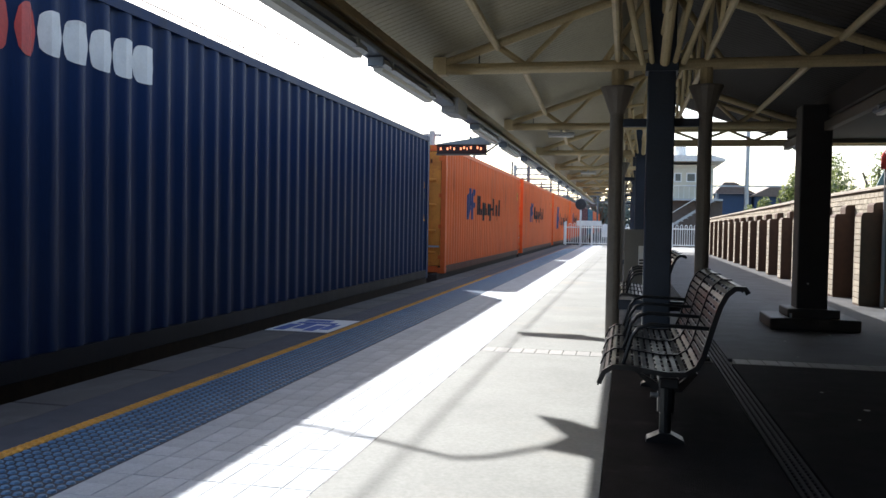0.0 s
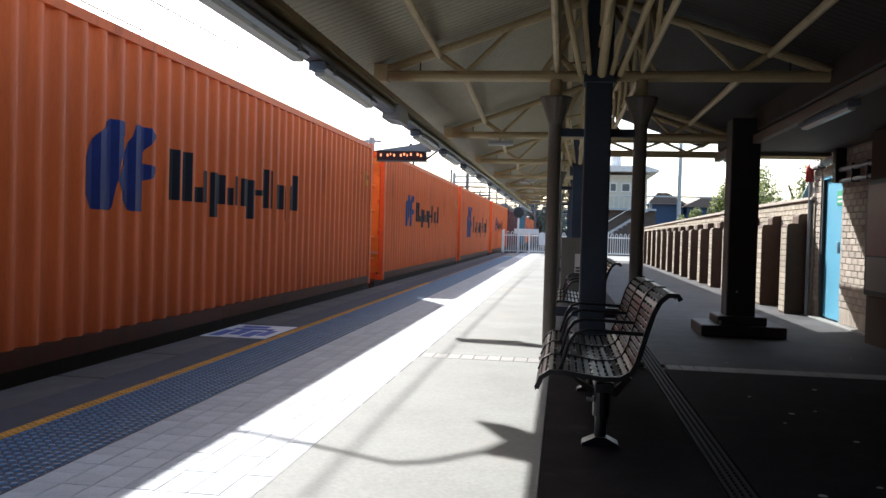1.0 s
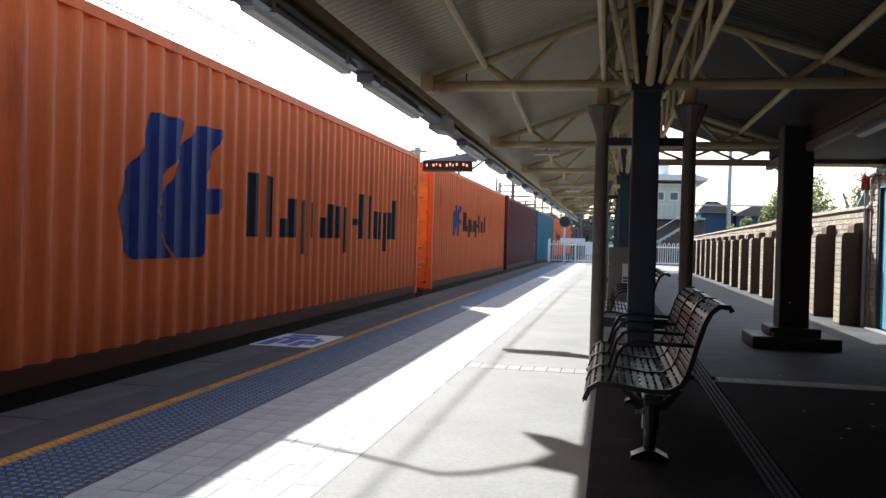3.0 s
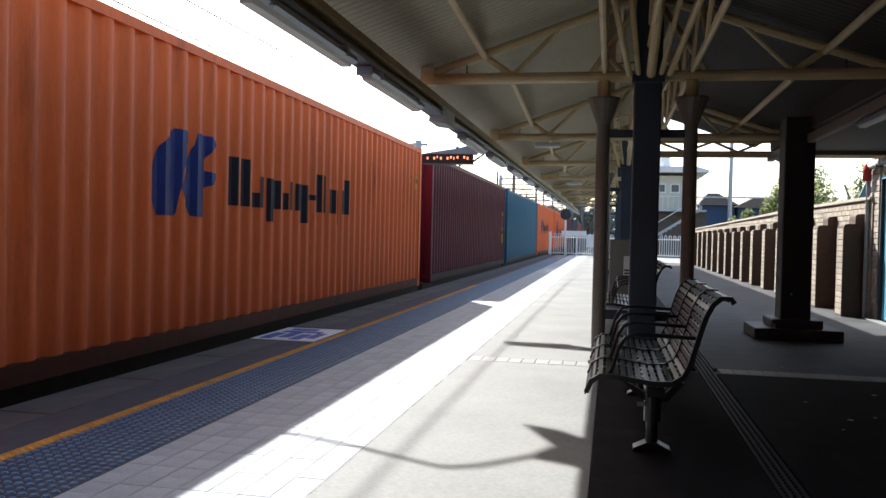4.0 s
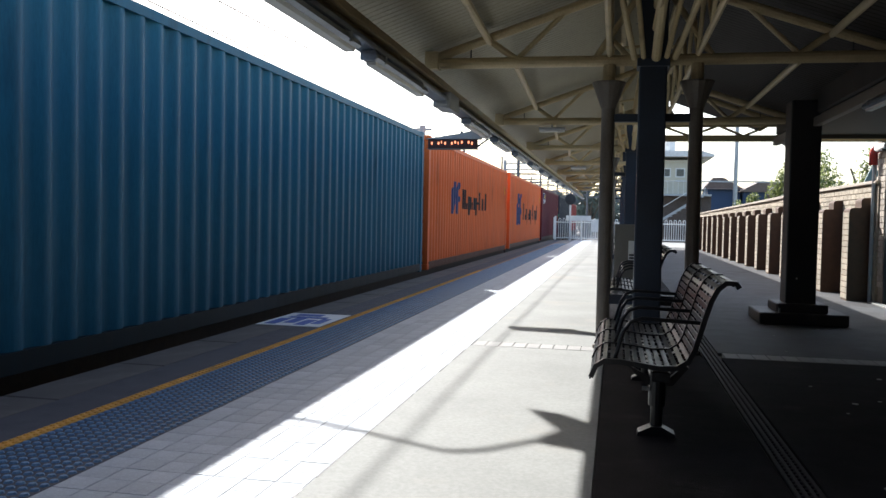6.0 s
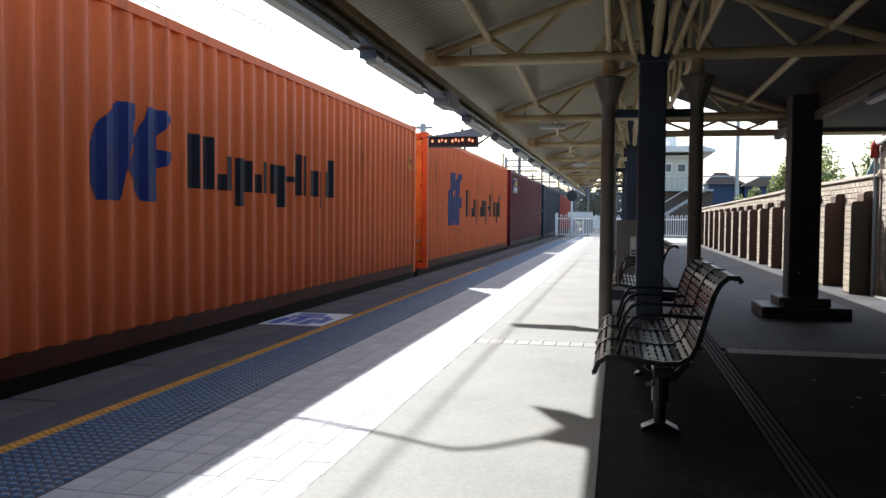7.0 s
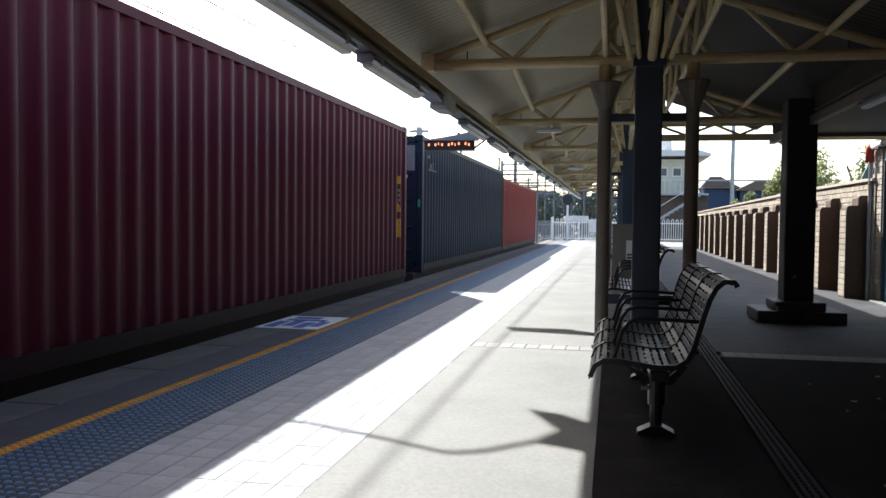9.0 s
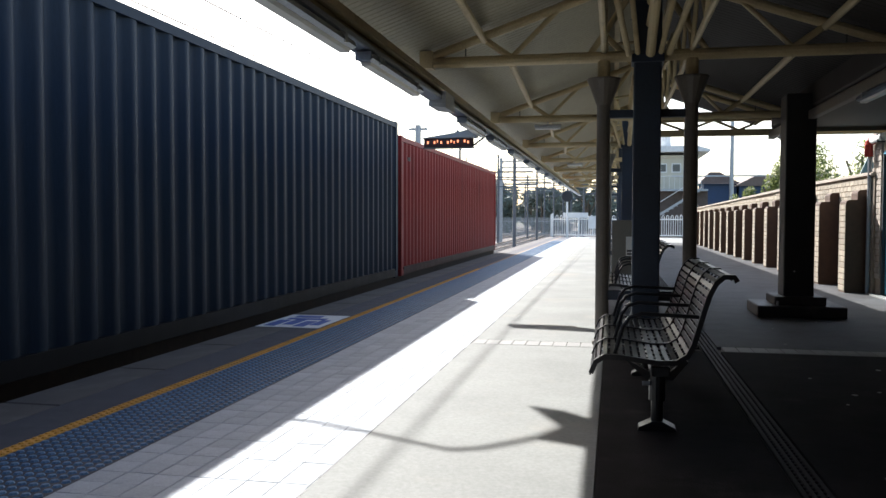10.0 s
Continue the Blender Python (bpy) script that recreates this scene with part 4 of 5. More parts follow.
def make_bench():
    root = thing("platform_bench", "black slatted metal platform bench on pedestal feet", "bench", "benches on the platform")
    L = 1.85
    prof = bench_profile()
    pts = resample(prof, 0.0405)
    for i, p in enumerate(pts):
        q = pts[min(i + 1, len(pts) - 1)] - pts[max(i - 1, 0)]
        q.normalize()
        n = Vector((-q.z, 0, q.x))
        a, b = p - q * 0.0125, p + q * 0.0125
        bm = bmesh.new()
        c = [a + n * 0.004, b + n * 0.004, b - n * 0.004, a - n * 0.004]
        prism(bm, [(v.x, v.z) for v in c], 'y', 0.0, L)
        part("slat", bm, M_BENCH, root)
    # curved cross bands under and between the slats
    for k in range(13):
        y = L * k / 12
        big = k in (0, 4, 8, 12)
        bm = bmesh.new()
        w, off = (0.016, 0.012) if big else (0.005, -0.004)
        ring = []
        for i, p in enumerate(prof):
            q = (prof[min(i + 1, len(prof) - 1)] - prof[max(i - 1, 0)]).normalized()
            n = Vector((-q.z, 0, q.x))
            t0, t1 = p + n * off, p - n * 0.014
            ring.append([bm.verts.new((t0.x, y - w, t0.z)), bm.verts.new((t0.x, y + w, t0.z)), bm.verts.new((t1.x, y + w, t1.z)), bm.verts.new((t1.x, y - w, t1.z))])
        for u, v in zip(ring, ring[1:]):
            for j in range(4):
                bm.faces.new((u[j], u[(j + 1) % 4], v[(j + 1) % 4], v[j]))
        bm.faces.new(ring[0])
        bm.faces.new(ring[-1][::-1])
        part("cross_band", bm, M_BENCH, root)
    for y in (0.04, 0.62, 1.24, 1.81):
        pts2 = [(0.01, y, 0.40), (0.03, y, 0.47), (0.055, y, 0.56), (0.09, y, 0.61), (0.15, y, 0.63), (0.3, y, 0.625), (0.44, y, 0.62), (0.46, y, 0.60)]
        part("armrest", pipe(bmesh.new(), pts2, 0.011, 8), M_BENCH, root, smooth=True)
    part("beam", nbox(0.2, 0.3, 0.02, L - 0.02, 0.30, 0.355, bev=0.006), M_BENCH, root)
    for y in (0.12, L - 0.15):
        leg = part("pedestal", ntube((0.24, y, 0.02), (0.24, y, 0.2), 0.032, 14), M_BENCH, root, smooth=False)
        part("sleeve", ntube((0.24, y, 0.16), (0.24, y, 0.33), 0.045, 14), M_BENCH, leg)
        part("knob", ntube((0.16, y - 0.02, 0.25), (0.2, y - 0.02, 0.25), 0.012, 8), M_STEEL, leg)
        bm = bmesh.new()
        prism(bm, [(0.14, 0.0), (0.34, 0.0), (0.335, 0.018), (0.27, 0.05), (0.21, 0.05), (0.145, 0.018)], 'y', y - 0.05, y + 0.05)
        part("foot", bm, M_BENCH, leg)
        prof2 = [(0.06, 0.385), (0.2, 0.31), (0.3, 0.31), (0.38, 0.385), (0.40, 0.37), (0.32, 0.27), (0.18, 0.27)]
        part("bracket", prism(bmesh.new(), prof2, 'y', y - 0.02, y + 0.02), M_BENCH, root)
    return root


bench = make_bench()
bench.matrix_basis = pose(0, 4.45, 0)
copy_thing(bench, pose(0.02, 9.2, 0))


def make_pillar():
    root = thing("square_pillar", "large dark square pillar on stepped concrete plinth", "pillar", loc=(2.12, 10.40, 0))
    part("shaft", nbox(-0.167, 0.167, -0.167, 0.167, 0.22, 2.57, bev=0.012), M_DARK, root)
    part("plinth", nbox(-0.48, 0.48, -0.38, 0.42, 0.0, 0.13, bev=0.012), M_PLINTH, root)
    part("plinth", nbox(-0.28, 0.28, -0.28, 0.28, 0.13, 0.23, bev=0.012), M_PLINTH, root)
    part("anchor_bolt", ntube((-0.25, -0.3, 0.12), (-0.25, -0.3, 0.18), 0.014, 6), M_STEEL, root)
    part("reflector", ntube((-0.06, -0.216, 0.52), (-0.06, -0.21, 0.52), 0.012, 8), M_WHITE, root)


make_pillar()


def make_cabinet():
    root = thing("ticket_machine", "grey metal machine cabinet standing behind the bench", "cabinet", loc=(0.16, 14.2, 0))
    part("body", nbox(-0.17, 0.2, -0.15, 0.15, 0.05, 1.09, bev=0.012), M_BOX, root)
    part("base", nbox(-0.15, 0.18, -0.13, 0.13, 0, 0.05), M_DARK, root)
    part("notice", nbox(0.06, 0.17, -0.156, -0.151, 0.5, 0.82), M_WHITE, root, "white notice with dark bars")
    for z in (0.52, 0.57):
        part("notice_bar", nbox(0.075, 0.155, -0.16, -0.156, z, z + 0.03), M_DARK, root)


make_cabinet()

# ---------------------------------------------------------------- brick wall with piers
WALL_X = 3.78


def wall_top(y):
    return 1.76 - max(0.0, y - 18) * 0.011


def make_wall():
    root = structure(thing("wall_east", "cream brick boundary wall with rounded piers", "wall"))
    ys = [13.55 + i * 1.63 for i in range(17)]
    end = 40.0
    bm = bmesh.new()
    prism(bm, [(13.3, -0.05), (end, -0.05), (end, wall_top(end)), (18, wall_top(18)), (13.3, wall_top(13.3))], 'x', WALL_X, WALL_X + 0.24)
    part("core", bm, M_MORTAR, root)
    bm = bmesh.new()
    prism(bm, [(13.3, wall_top(13.3) + 0.002), (18, wall_top(18) + 0.002), (end, wall_top(end) + 0.002), (end, wall_top(end) + 0.06), (18, wall_top(18) + 0.06), (13.3, wall_top(13.3) + 0.06)], 'x', WALL_X - 0.045, WALL_X + 0.28)
    bmesh.ops.bevel(bm, geom=bm.edges[:], offset=0.015, segments=2, affect='EDGES')
    part("coping", bm, M_BRICK, root, "rounded bullnose brick coping")
    # piers: a high back half and a low front half with rounded shoulders;
    # dark brick puts the shade of their near faces into colour
    bm = bmesh.new()

    def rounded(x0, x1, h, r):
        pts = [(x1, -0.03), (x1, h)]
        for k in range(6):
            a = math.pi / 2 * k / 5
            pts.append((x0 + r - r * math.sin(a), h - r + r * math.cos(a)))
        pts.append((x0, -0.03))
        return pts
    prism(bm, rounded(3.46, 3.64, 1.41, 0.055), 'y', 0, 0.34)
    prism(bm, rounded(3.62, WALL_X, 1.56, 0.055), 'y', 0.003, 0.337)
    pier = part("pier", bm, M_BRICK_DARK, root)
    pier.location = (0, ys[0], 0)
    for y in ys[1:]:
        share("pier", pier.data, root, (0, y, -max(0.0, y - 18) * 0.008))
    return root, ys


WALL, PIER_Y = make_wall()

# ---------------------------------------------------------------- station building by the wall


def make_building():
    root = structure(thing("wall_building", "cream brick station building wall with blue door", "wall"))
    X = 3.82
    part("wall_core", nbox(X, X + 0.3, -4.0, 12.12, -0.05, 2.5), M_MORTAR, root)
    part("wall_core", nbox(X, X + 0.3, 13.06, 13.5, -0.05, 2.5), M_MORTAR, root)
    part("wall_core", nbox(X, X + 0.3, 12.12, 13.06, 2.1, 2.5), M_MORTAR, root)
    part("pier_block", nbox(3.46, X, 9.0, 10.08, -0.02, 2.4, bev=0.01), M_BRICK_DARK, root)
    part("side_block", nbox(3.5, X, -4.0, 9.0, -0.02, 2.4), M_TIMBER, root)
    part("wall_cap", nbox(X - 0.03, X + 0.33, 10.95, 13.52, 2.5, 2.53, bev=0.006), M_BRICK_DARK, root)
    part("kerb", nbox(3.7, X, 10.08, 13.3, -0.02, 0.02, bev=0.004), M_CONCRETE, root)
    return root


BUILDING = make_building()


def make_door():
    root = structure(thing("door_1", "pale blue painted station door, shut", "door"))
    part("leaf", nbox(3.86, 3.9, 12.17, 13.01, 0.03, 2.05, bev=0.004), M_DOOR, root)
    part("door_frame", nbox(3.815, 3.9, 12.12, 12.165, 0.0, 2.1), M_DOOR, root)
    part("door_frame", nbox(3.815, 3.9, 13.015, 13.06, 0.0, 2.1), M_DARK, root)
    part("door_frame", nbox(3.815, 3.9, 12.165, 13.015, 2.055, 2.1), M_DOOR, root)
    part("door_handle", nbox(3.80, 3.855, 12.24, 12.27, 0.98, 1.14, bev=0.004), M_STEEL, root)
    part("door_sign", nbox(3.852, 3.858, 12.22, 12.5, 1.66, 1.86), M_GREEN, root, "small green notice")
    for z in (1.7, 1.76):
        part("sign_bar", nbox(3.848, 3.852, 12.26, 12.46, z, z + 0.025), M_WHITE, root)


make_door()


def make_awning():
    root = structure(thing("awning", "low timber-lined awning in front of the building", "awning"))
    part("soffit", nbox(2.5, 3.785, -4.0, 12.66, 2.42, 2.46), M_TIMBER, root)
    part("deck", nbox(2.45, 3.785, -4.0, 12.66, 2.465, 2.52), M_SHEET, root)
    part("fascia", nbox(2.43, 2.48, -4.0, 12.66, 2.36, 2.455), M_TIMBER, root)
    part("flashing", nbox(2.26, 2.50, -4.0, 12.7, 2.585, 2.60), M_SHEET_SHADED, root)
    part("upstand", nbox(2.44, 2.48, -4.0, 12.7, 2.52, 2.59), M_SHEET_SHADED, root)
    part("end_fascia", nbox(2.5, 3.785, 12.6, 12.64, 2.36, 2.415), M_TIMBER, root)


make_awning()


def make_poster():
    root = thing("poster_board", "dark framed red poster board on the building", "poster", loc=(3.44, 9.55, 1.1))
    part("frame", nbox(-0.02, 0.018, -0.5, 0.5, -0.55, 0.75, bev=0.006), M_DARK, root)
    part("sheet", nbox(-0.026, -0.02, -0.44, 0.44, -0.1, 0.69), mat("poster_print", (0.13, 0.018, 0.02), 0.4, vary=0.3, scale=3), root)
    part("sheet", nbox(-0.026, -0.02, -0.44, 0.44, -0.49, -0.12), M_BOX, root)


make_poster()


def make_hose():
    root = thing("fire_pipe", "white wall pipe with red elbow and black bracket", "pipe fitting", loc=(3.73, 12.15, 2.0))
    part("pipe", pipe(bmesh.new(), [(0, -0.02, 0.31), (0, 0.5, 0.295), (0, 1.16, 0.275)], 0.05, 12), M_WHITE, root, "white painted pipe", smooth=True)
    part("collar", ntube((0, 0.55, 0.293), (0, 0.62, 0.291), 0.062, 12), M_STEEL, root)
    part("elbow", pipe(bmesh.new(), [(0, 1.12, 0.275), (0, 1.22, 0.27), (0, 1.28, 0.22), (0, 1.29, 0.05)], 0.062, 12), M_RED, root, "red painted elbow", smooth=True)
    part("riser", ntube((0.02, 1.29, -2.0), (0.02, 1.29, 0.06), 0.03, 10), M_STEEL, root)
    part("bracket", nbox(-0.07, 0.07, -0.16, -0.03, -0.05, 0.42, bev=0.008), M_DARK, root, "black steel bracket box")
    part("bracket", nbox(-0.04, 0.07, 0.75, 0.79, 0.22, 0.36), M_DARK, root)
    part("branch_pipe", ntube((0, -0.15, 0.125), (0, -1.6, 0.125), 0.035, 10), M_STEEL, root)
    part("branch_pipe", ntube((0, -0.04, -0.03), (0, -1.6, -0.035), 0.028, 10), M_STEEL, root)
    for y in (-0.7, -1.25):
        part("clip", nbox(-0.03, 0.07, y, y + 0.03, -0.07, 0.17), M_DARK, root)


make_hose()

# ---------------------------------------------------------------- platform end fence and signal


def make_fence():
    root = thing("end_fence", "white tubular hoop-top fence across platform end", "fence", loc=(0, 47.9, 0))
    for x0, x1 in ((-3.35, 0.2), (0.2, 4.0)):
        for z in (0.12, 1.02):
            part("fence_rail", ntube((x0, 0, z), (x1, 0, z), 0.03, 8), M_WHITE, root)
    x = -3.35
    i = 0
    while x < 4.0:
        if i % 6 == 0:
            part("post", ntube((x, 0, 0), (x, 0, 1.36), 0.05, 10), M_WHITE, root)
        else:
            w = 0.06
            part("hoop", pipe(bmesh.new(), [(x - w, 0, 0.08), (x - w, 0, 1.16), (x - w * 0.7, 0, 1.22), (x, 0, 1.25), (x + w * 0.7, 0, 1.22), (x + w, 0, 1.16), (x + w, 0, 0.08)], 0.022, 6), M_WHITE, root)
        x += 0.245
        i += 1
    part("board", nbox(-2.75, -1.35, -0.06, -0.04, 1.1, 1.4), M_WHITE, root)
    part("board", nbox(-1.3, -0.4, -0.06, -0.04, 0.5, 1.2), M_WHITE, root)
    # gate on the return towards the tracks
    for k in range(5):
        part("hoop", ntube((-3.35, -0.3 * k, 0.08), (-3.35, -0.3 * k, 1.3), 0.03, 8), M_WHITE, root)
    part("fence_rail", ntube((-3.35, -1.3, 1.05), (-3.35, 0, 1.05), 0.03, 8), M_WHITE, root)


make_fence()


def make_signal():
    root = thing("platform_signal", "round black railway signal head on short white post", "signal", loc=(-2.5, 47.3, 0))
    part("post", ntube((0, 0, 0), (0, 0, 2.0), 0.055, 10), M_WHITE, root)
    part("head", ntube((0, -0.05, 2.3), (0, 0.06, 2.3), 0.30, 24), M_DARK, root)
    part("lens", ntube((0, -0.07, 2.3), (0, -0.05, 2.3), 0.09, 14), M_GLASS, root)
    part("hood", ntube((0, -0.18, 2.33), (0, -0.05, 2.33), 0.11, 14), M_DARK, root)


make_signal()

# ---------------------------------------------------------------- overhead line
def make_wire(pts, r, label):
    tagged(part("overhead_wire", pipe(bmesh.new(), pts, r, 6), M_DARK), label, "wire", "overhead wires")


def make_portal(y, x0, x1, h):
    root = thing("catenary_portal", "grey steel lattice portal carrying overhead wires", "portal", "portals over the tracks", loc=(0, y, -1.3))
    for x in (x0, x1):
        part("mast", nbox(x - 0.13, x + 0.13, -0.13, 0.13, 0, h + 0.3), M_STEEL, root)
    for z in (h - 0.55, h):
        part("boom", nbox(x0, x1, -0.09, 0.09, z - 0.06, z + 0.06), M_STEEL, root)
    n = int((x1 - x0) / 0.9)
    for i in range(n):
        a = x0 + (x1 - x0) * i / n
        b = x0 + (x1 - x0) * (i + 1) / n
        za, zb = (h - 0.55, h) if i % 2 else (h, h - 0.55)
        part("lacing", ntube((a, 0, za), (b, 0, zb), 0.03, 6), M_STEEL, root)
    for x in (TRACK, -8.7, -12.6):
        if x0 < x < x1:
            part("dropper", nbox(x - 0.6, x - 0.54, -0.03, 0.03, h - 1.7, h - 0.55), M_STEEL, root)
            part("registration_arm", ntube((x - 0.57, 0, h - 1.5), (x + 0.3, 0, h - 1.3), 0.02, 6), M_STEEL, root)


for y, x0, x1, h in ((75, -9.9, 7.0, 7.45), (92, -19, 7, 7.4), (110, -20, 9, 7.4), (140, -21, 11, 7.4), (175, -22, 13, 7.4)):
    make_portal(y, x0, x1, h)
for x, zc, zm in ((TRACK, 5.55, 5.85), (-8.7, 5.1, 6.15), (-12.6, 5.1, 6.15)):
    make_wire([(x, -12, zc), (x, 60, zc), (x, 180, zc)], 0.006 if x == TRACK else 0.014, "copper contact wire above the railway track")
    pts = []
    for k in range(60):
        y = -12 + k * 3.2
        pts.append((x, y, zm - 0.35 * math.sin(math.pi * ((y + 12) % 48) / 48)))
    make_wire(pts, 0.007 if x == TRACK else 0.016, "sagging messenger wire above the railway track")
# cable added above the view to draw the sagging shadow line on the floor
make_wire([(-16.16, 10.79, 5.20), (-10.14, 9.85, 4.50), (-4.63, 9.25, 4.20), (-4.23, 9.08, 4.19), (-3.72, 8.82, 4.18), (-3.55, 8.89, 4.18), (-3.32, 9.17, 4.20)], 0.02, "unseen black cable added to cast a floor shadow")


def make_shadow_bracket():
    # plate and arm stand out of view, added only for their shadow
    root = thing("feeder_bracket", "unseen grey steel plate added to cast a floor shadow", "bracket", loc=(-2.957, 4.895, 4.2))
    part("plate", prism(bmesh.new(), [(-0.47, 4.96), (-0.25, 4.87), (-0.02, 4.62), (0.1, 4.3), (0.0, 4.06), (-0.2, 4.18), (-0.37, 4.25), (-0.26, 4.5)], 'z', -0.025, 0.025), M_GUTTER, root)
    part("arm", ntube((0.0, 4.4, 0.0), (3.242, 4.665, -0.85), 0.05, 8), M_GUTTER, root)


make_shadow_bracket()
# added out of view to keep light behind the camera off the platform
tagged(structure(part("wall_south", nbox(-3.6, 4.2, -4.32, -4.0, -1.4, 3.9), M_BRICK_DARK)), "plain brown brick wall added unseen to block light", "wall")

# ---------------------------------------------------------------- far buildings and trees


def make_tower():
    root = thing("signal_tower", "cream signal tower with flat eaves and outside stair", "building", loc=(4.45, 60.0, -1.7))
    part("base", nbox(-2.6, 2.0, 0, 6, 0, 4.75), M_TOWER_DARK, root, "dark brick lower storey")
    wall = part("wall", nbox(-2.6, 1.35, 0, 6, 4.75, 7.0), M_TOWER, root)
    part("parapet", nbox(-2.7, 1.45, -0.1, 6.1, 6.95, 7.15), M_TOWER, root)
    part("roof", prism(bmesh.new(), [(-3.4, 7.35), (2.05, 7.35), (2.05, 7.5), (1.2, 7.75), (-2.6, 7.75), (-3.4, 7.5)], 'y', -0.8, 6.8), M_WHITE, root, "white overhanging roof slab")
    part("vent", ntube((-0.8, 1.5, 7.7), (-0.8, 1.5, 8.7), 0.42, 14, r2=0.38), M_WHITE, root)
    part("vent_cap", ntube((-0.8, 1.5, 8.7), (-0.8, 1.5, 9.0), 0.38, 14, r2=0.1), M_WHITE, root)
    for x0, x1, z0, z1 in ((-2.2, -1.6, 5.95, 6.6), (-1.25, -0.75, 5.95, 6.6), (-0.45, 0.2, 5.95, 6.6), (0.5, 1.1, 5.95, 6.6)):
        win = part("window", nbox(x0, x1, -0.03, 0.05, z0, z1), M_WHITE, root)
        part("pane", nbox(x0 + 0.08, x1 - 0.08, -0.05, -0.03, z0 + 0.08, z1 - 0.08), M_GLASS, win)
    part("landing", nbox(-2.6, 1.9, -1.1, 0, 4.65, 4.77), M_STEEL, root)
    for i in range(12):
        x = -2.4 + i * 0.35
        part("baluster", ntube((x, -1.05, 4.75), (x, -1.05, 5.65), 0.012, 6), M_WHITE, root)
    part("handrail", ntube((-2.6, -1.05, 5.65), (1.9, -1.05, 5.65), 0.025, 6), M_WHITE, root)
    part("stringer", prism(bmesh.new(), [(1.4, 4.85), (1.4, 4.66), (-2.4, 2.2), (-2.4, 2.39)], 'y', -1.3, -1.2), M_STEEL, root)
    part("stair_rail", ntube((1.4, -1.25, 5.6), (-2.4, -1.25, 3.15), 0.03, 6), M_WHITE, root)
    for i in range(12):
        x = 1.25 - i * 0.29
        part("tread", nbox(x - 0.14, x + 0.14, -1.2, -1.12, 4.55 - i * 0.19, 4.59 - i * 0.19), M_STEEL, root)


make_tower()


def make_house():
    root = thing("blue_house", "dark blue house with brown tiled hip roof", "house", loc=(12.6, 100, -1.3))
    part("wall", nbox(-2.3, 1.3, 0, 6, 0, 6.3), M_HOUSE, root)
    part("lean_to", nbox(-3.6, -2.3, 0.5, 5, 0, 5.2), M_DOOR, root, "pale blue lean-to")
    bm = bmesh.new()
    v = [bm.verts.new(p) for p in ((-2.9, -0.6, 6.3), (1.7, -0.6, 6.3), (1.7, 6.6, 6.3), (-2.9, 6.6, 6.3), (-1.4, 2.6, 7.8), (-0.3, 2.6, 7.8), (-0.3, 3.6, 7.8), (-1.4, 3.6, 7.8))]
    for q in ((0, 1, 5, 4), (1, 2, 6, 5), (2, 3, 7, 6), (3, 0, 4, 7), (4, 5, 6, 7), (3, 2, 1, 0)):
        bm.faces.new([v[i] for i in q])
    roof = part("roof", bm, M_TILE, root)
    for k in range(1, 9):
        f = k / 9
        y, z = -0.6 + 3.2 * f, 6.3 + 1.5 * f
        part("tile_course", nbox(-2.9 + 1.5 * f, 1.7 - 2.0 * f, y - 0.08, y + 0.02, z - 0.01, z + 0.07), M_TILE, roof)
    part("wing_roof", prism(bmesh.new(), [(0.9, 6.0), (7.4, 6.0), (5.6, 7.1), (3.35, 7.25)], 'y', -1.5, 5), M_TILE, root)
    part("wing_wall", nbox(1.5, 6.8, -1.0, 4.5, 0, 6.0), M_HOUSE, root)


make_house()


def leaf_cloud(bm, rng, centre, rad, n, size):
    c = Vector(centre)
    for _ in range(n):
        d = Vector((rng.gauss(0, 1), rng.gauss(0, 1), rng.gauss(0, 1))).normalized() * (rng.random() ** 0.45)
        p = c + Vector((d.x * rad[0], d.y * rad[1], d.z * rad[2]))
        u = Vector((rng.gauss(0, 1), rng.gauss(0, 1), rng.gauss(0, 1))).normalized()
        w = u.orthogonal().normalized()
        s = size * rng.uniform(0.6, 1.4)
        vs = [bm.verts.new(p + u * s), bm.verts.new(p + w * s * 0.45), bm.verts.new(p - u * s), bm.verts.new(p - w * s * 0.45)]
        bm.faces.new(vs)


def make_tree(name, label, cat, loc, h, spread, seed, lm, leaves=1500, size=0.12, low=0.45):
    rng = random.Random(seed)
    root = thing(name, label, cat, loc=loc)
    bm = bmesh.new()
    pipe(bm, [(0, 0, 0), (rng.uniform(-.1, .1), 0, h * 0.25), (rng.uniform(-.3, .3), rng.uniform(-.2, .2), h * 0.6)], 0.05 * h ** 0.7, 8)
    for k in range(6):
        a = rng.uniform(0, math.tau)
        tube(bm, (0, 0, h * rng.uniform(0.2, 0.5)), (math.cos(a) * spread * 0.7, math.sin(a) * spread * 0.7, h * rng.uniform(0.6, 0.9)), 0.018 * h, 6, r2=0.006 * h)
    part("trunk", bm, M_BARK, root)
    bm = bmesh.new()
    for k in range(9):
        a, r = rng.uniform(0, math.tau), spread * rng.uniform(0.2, 0.75)
        leaf_cloud(bm, rng, (math.cos(a) * r, math.sin(a) * r, h * rng.uniform(low, 0.92)), (spread * 0.42, spread * 0.42, h * 0.16), leaves // 9, size)
    part("crown", bm, lm, root)


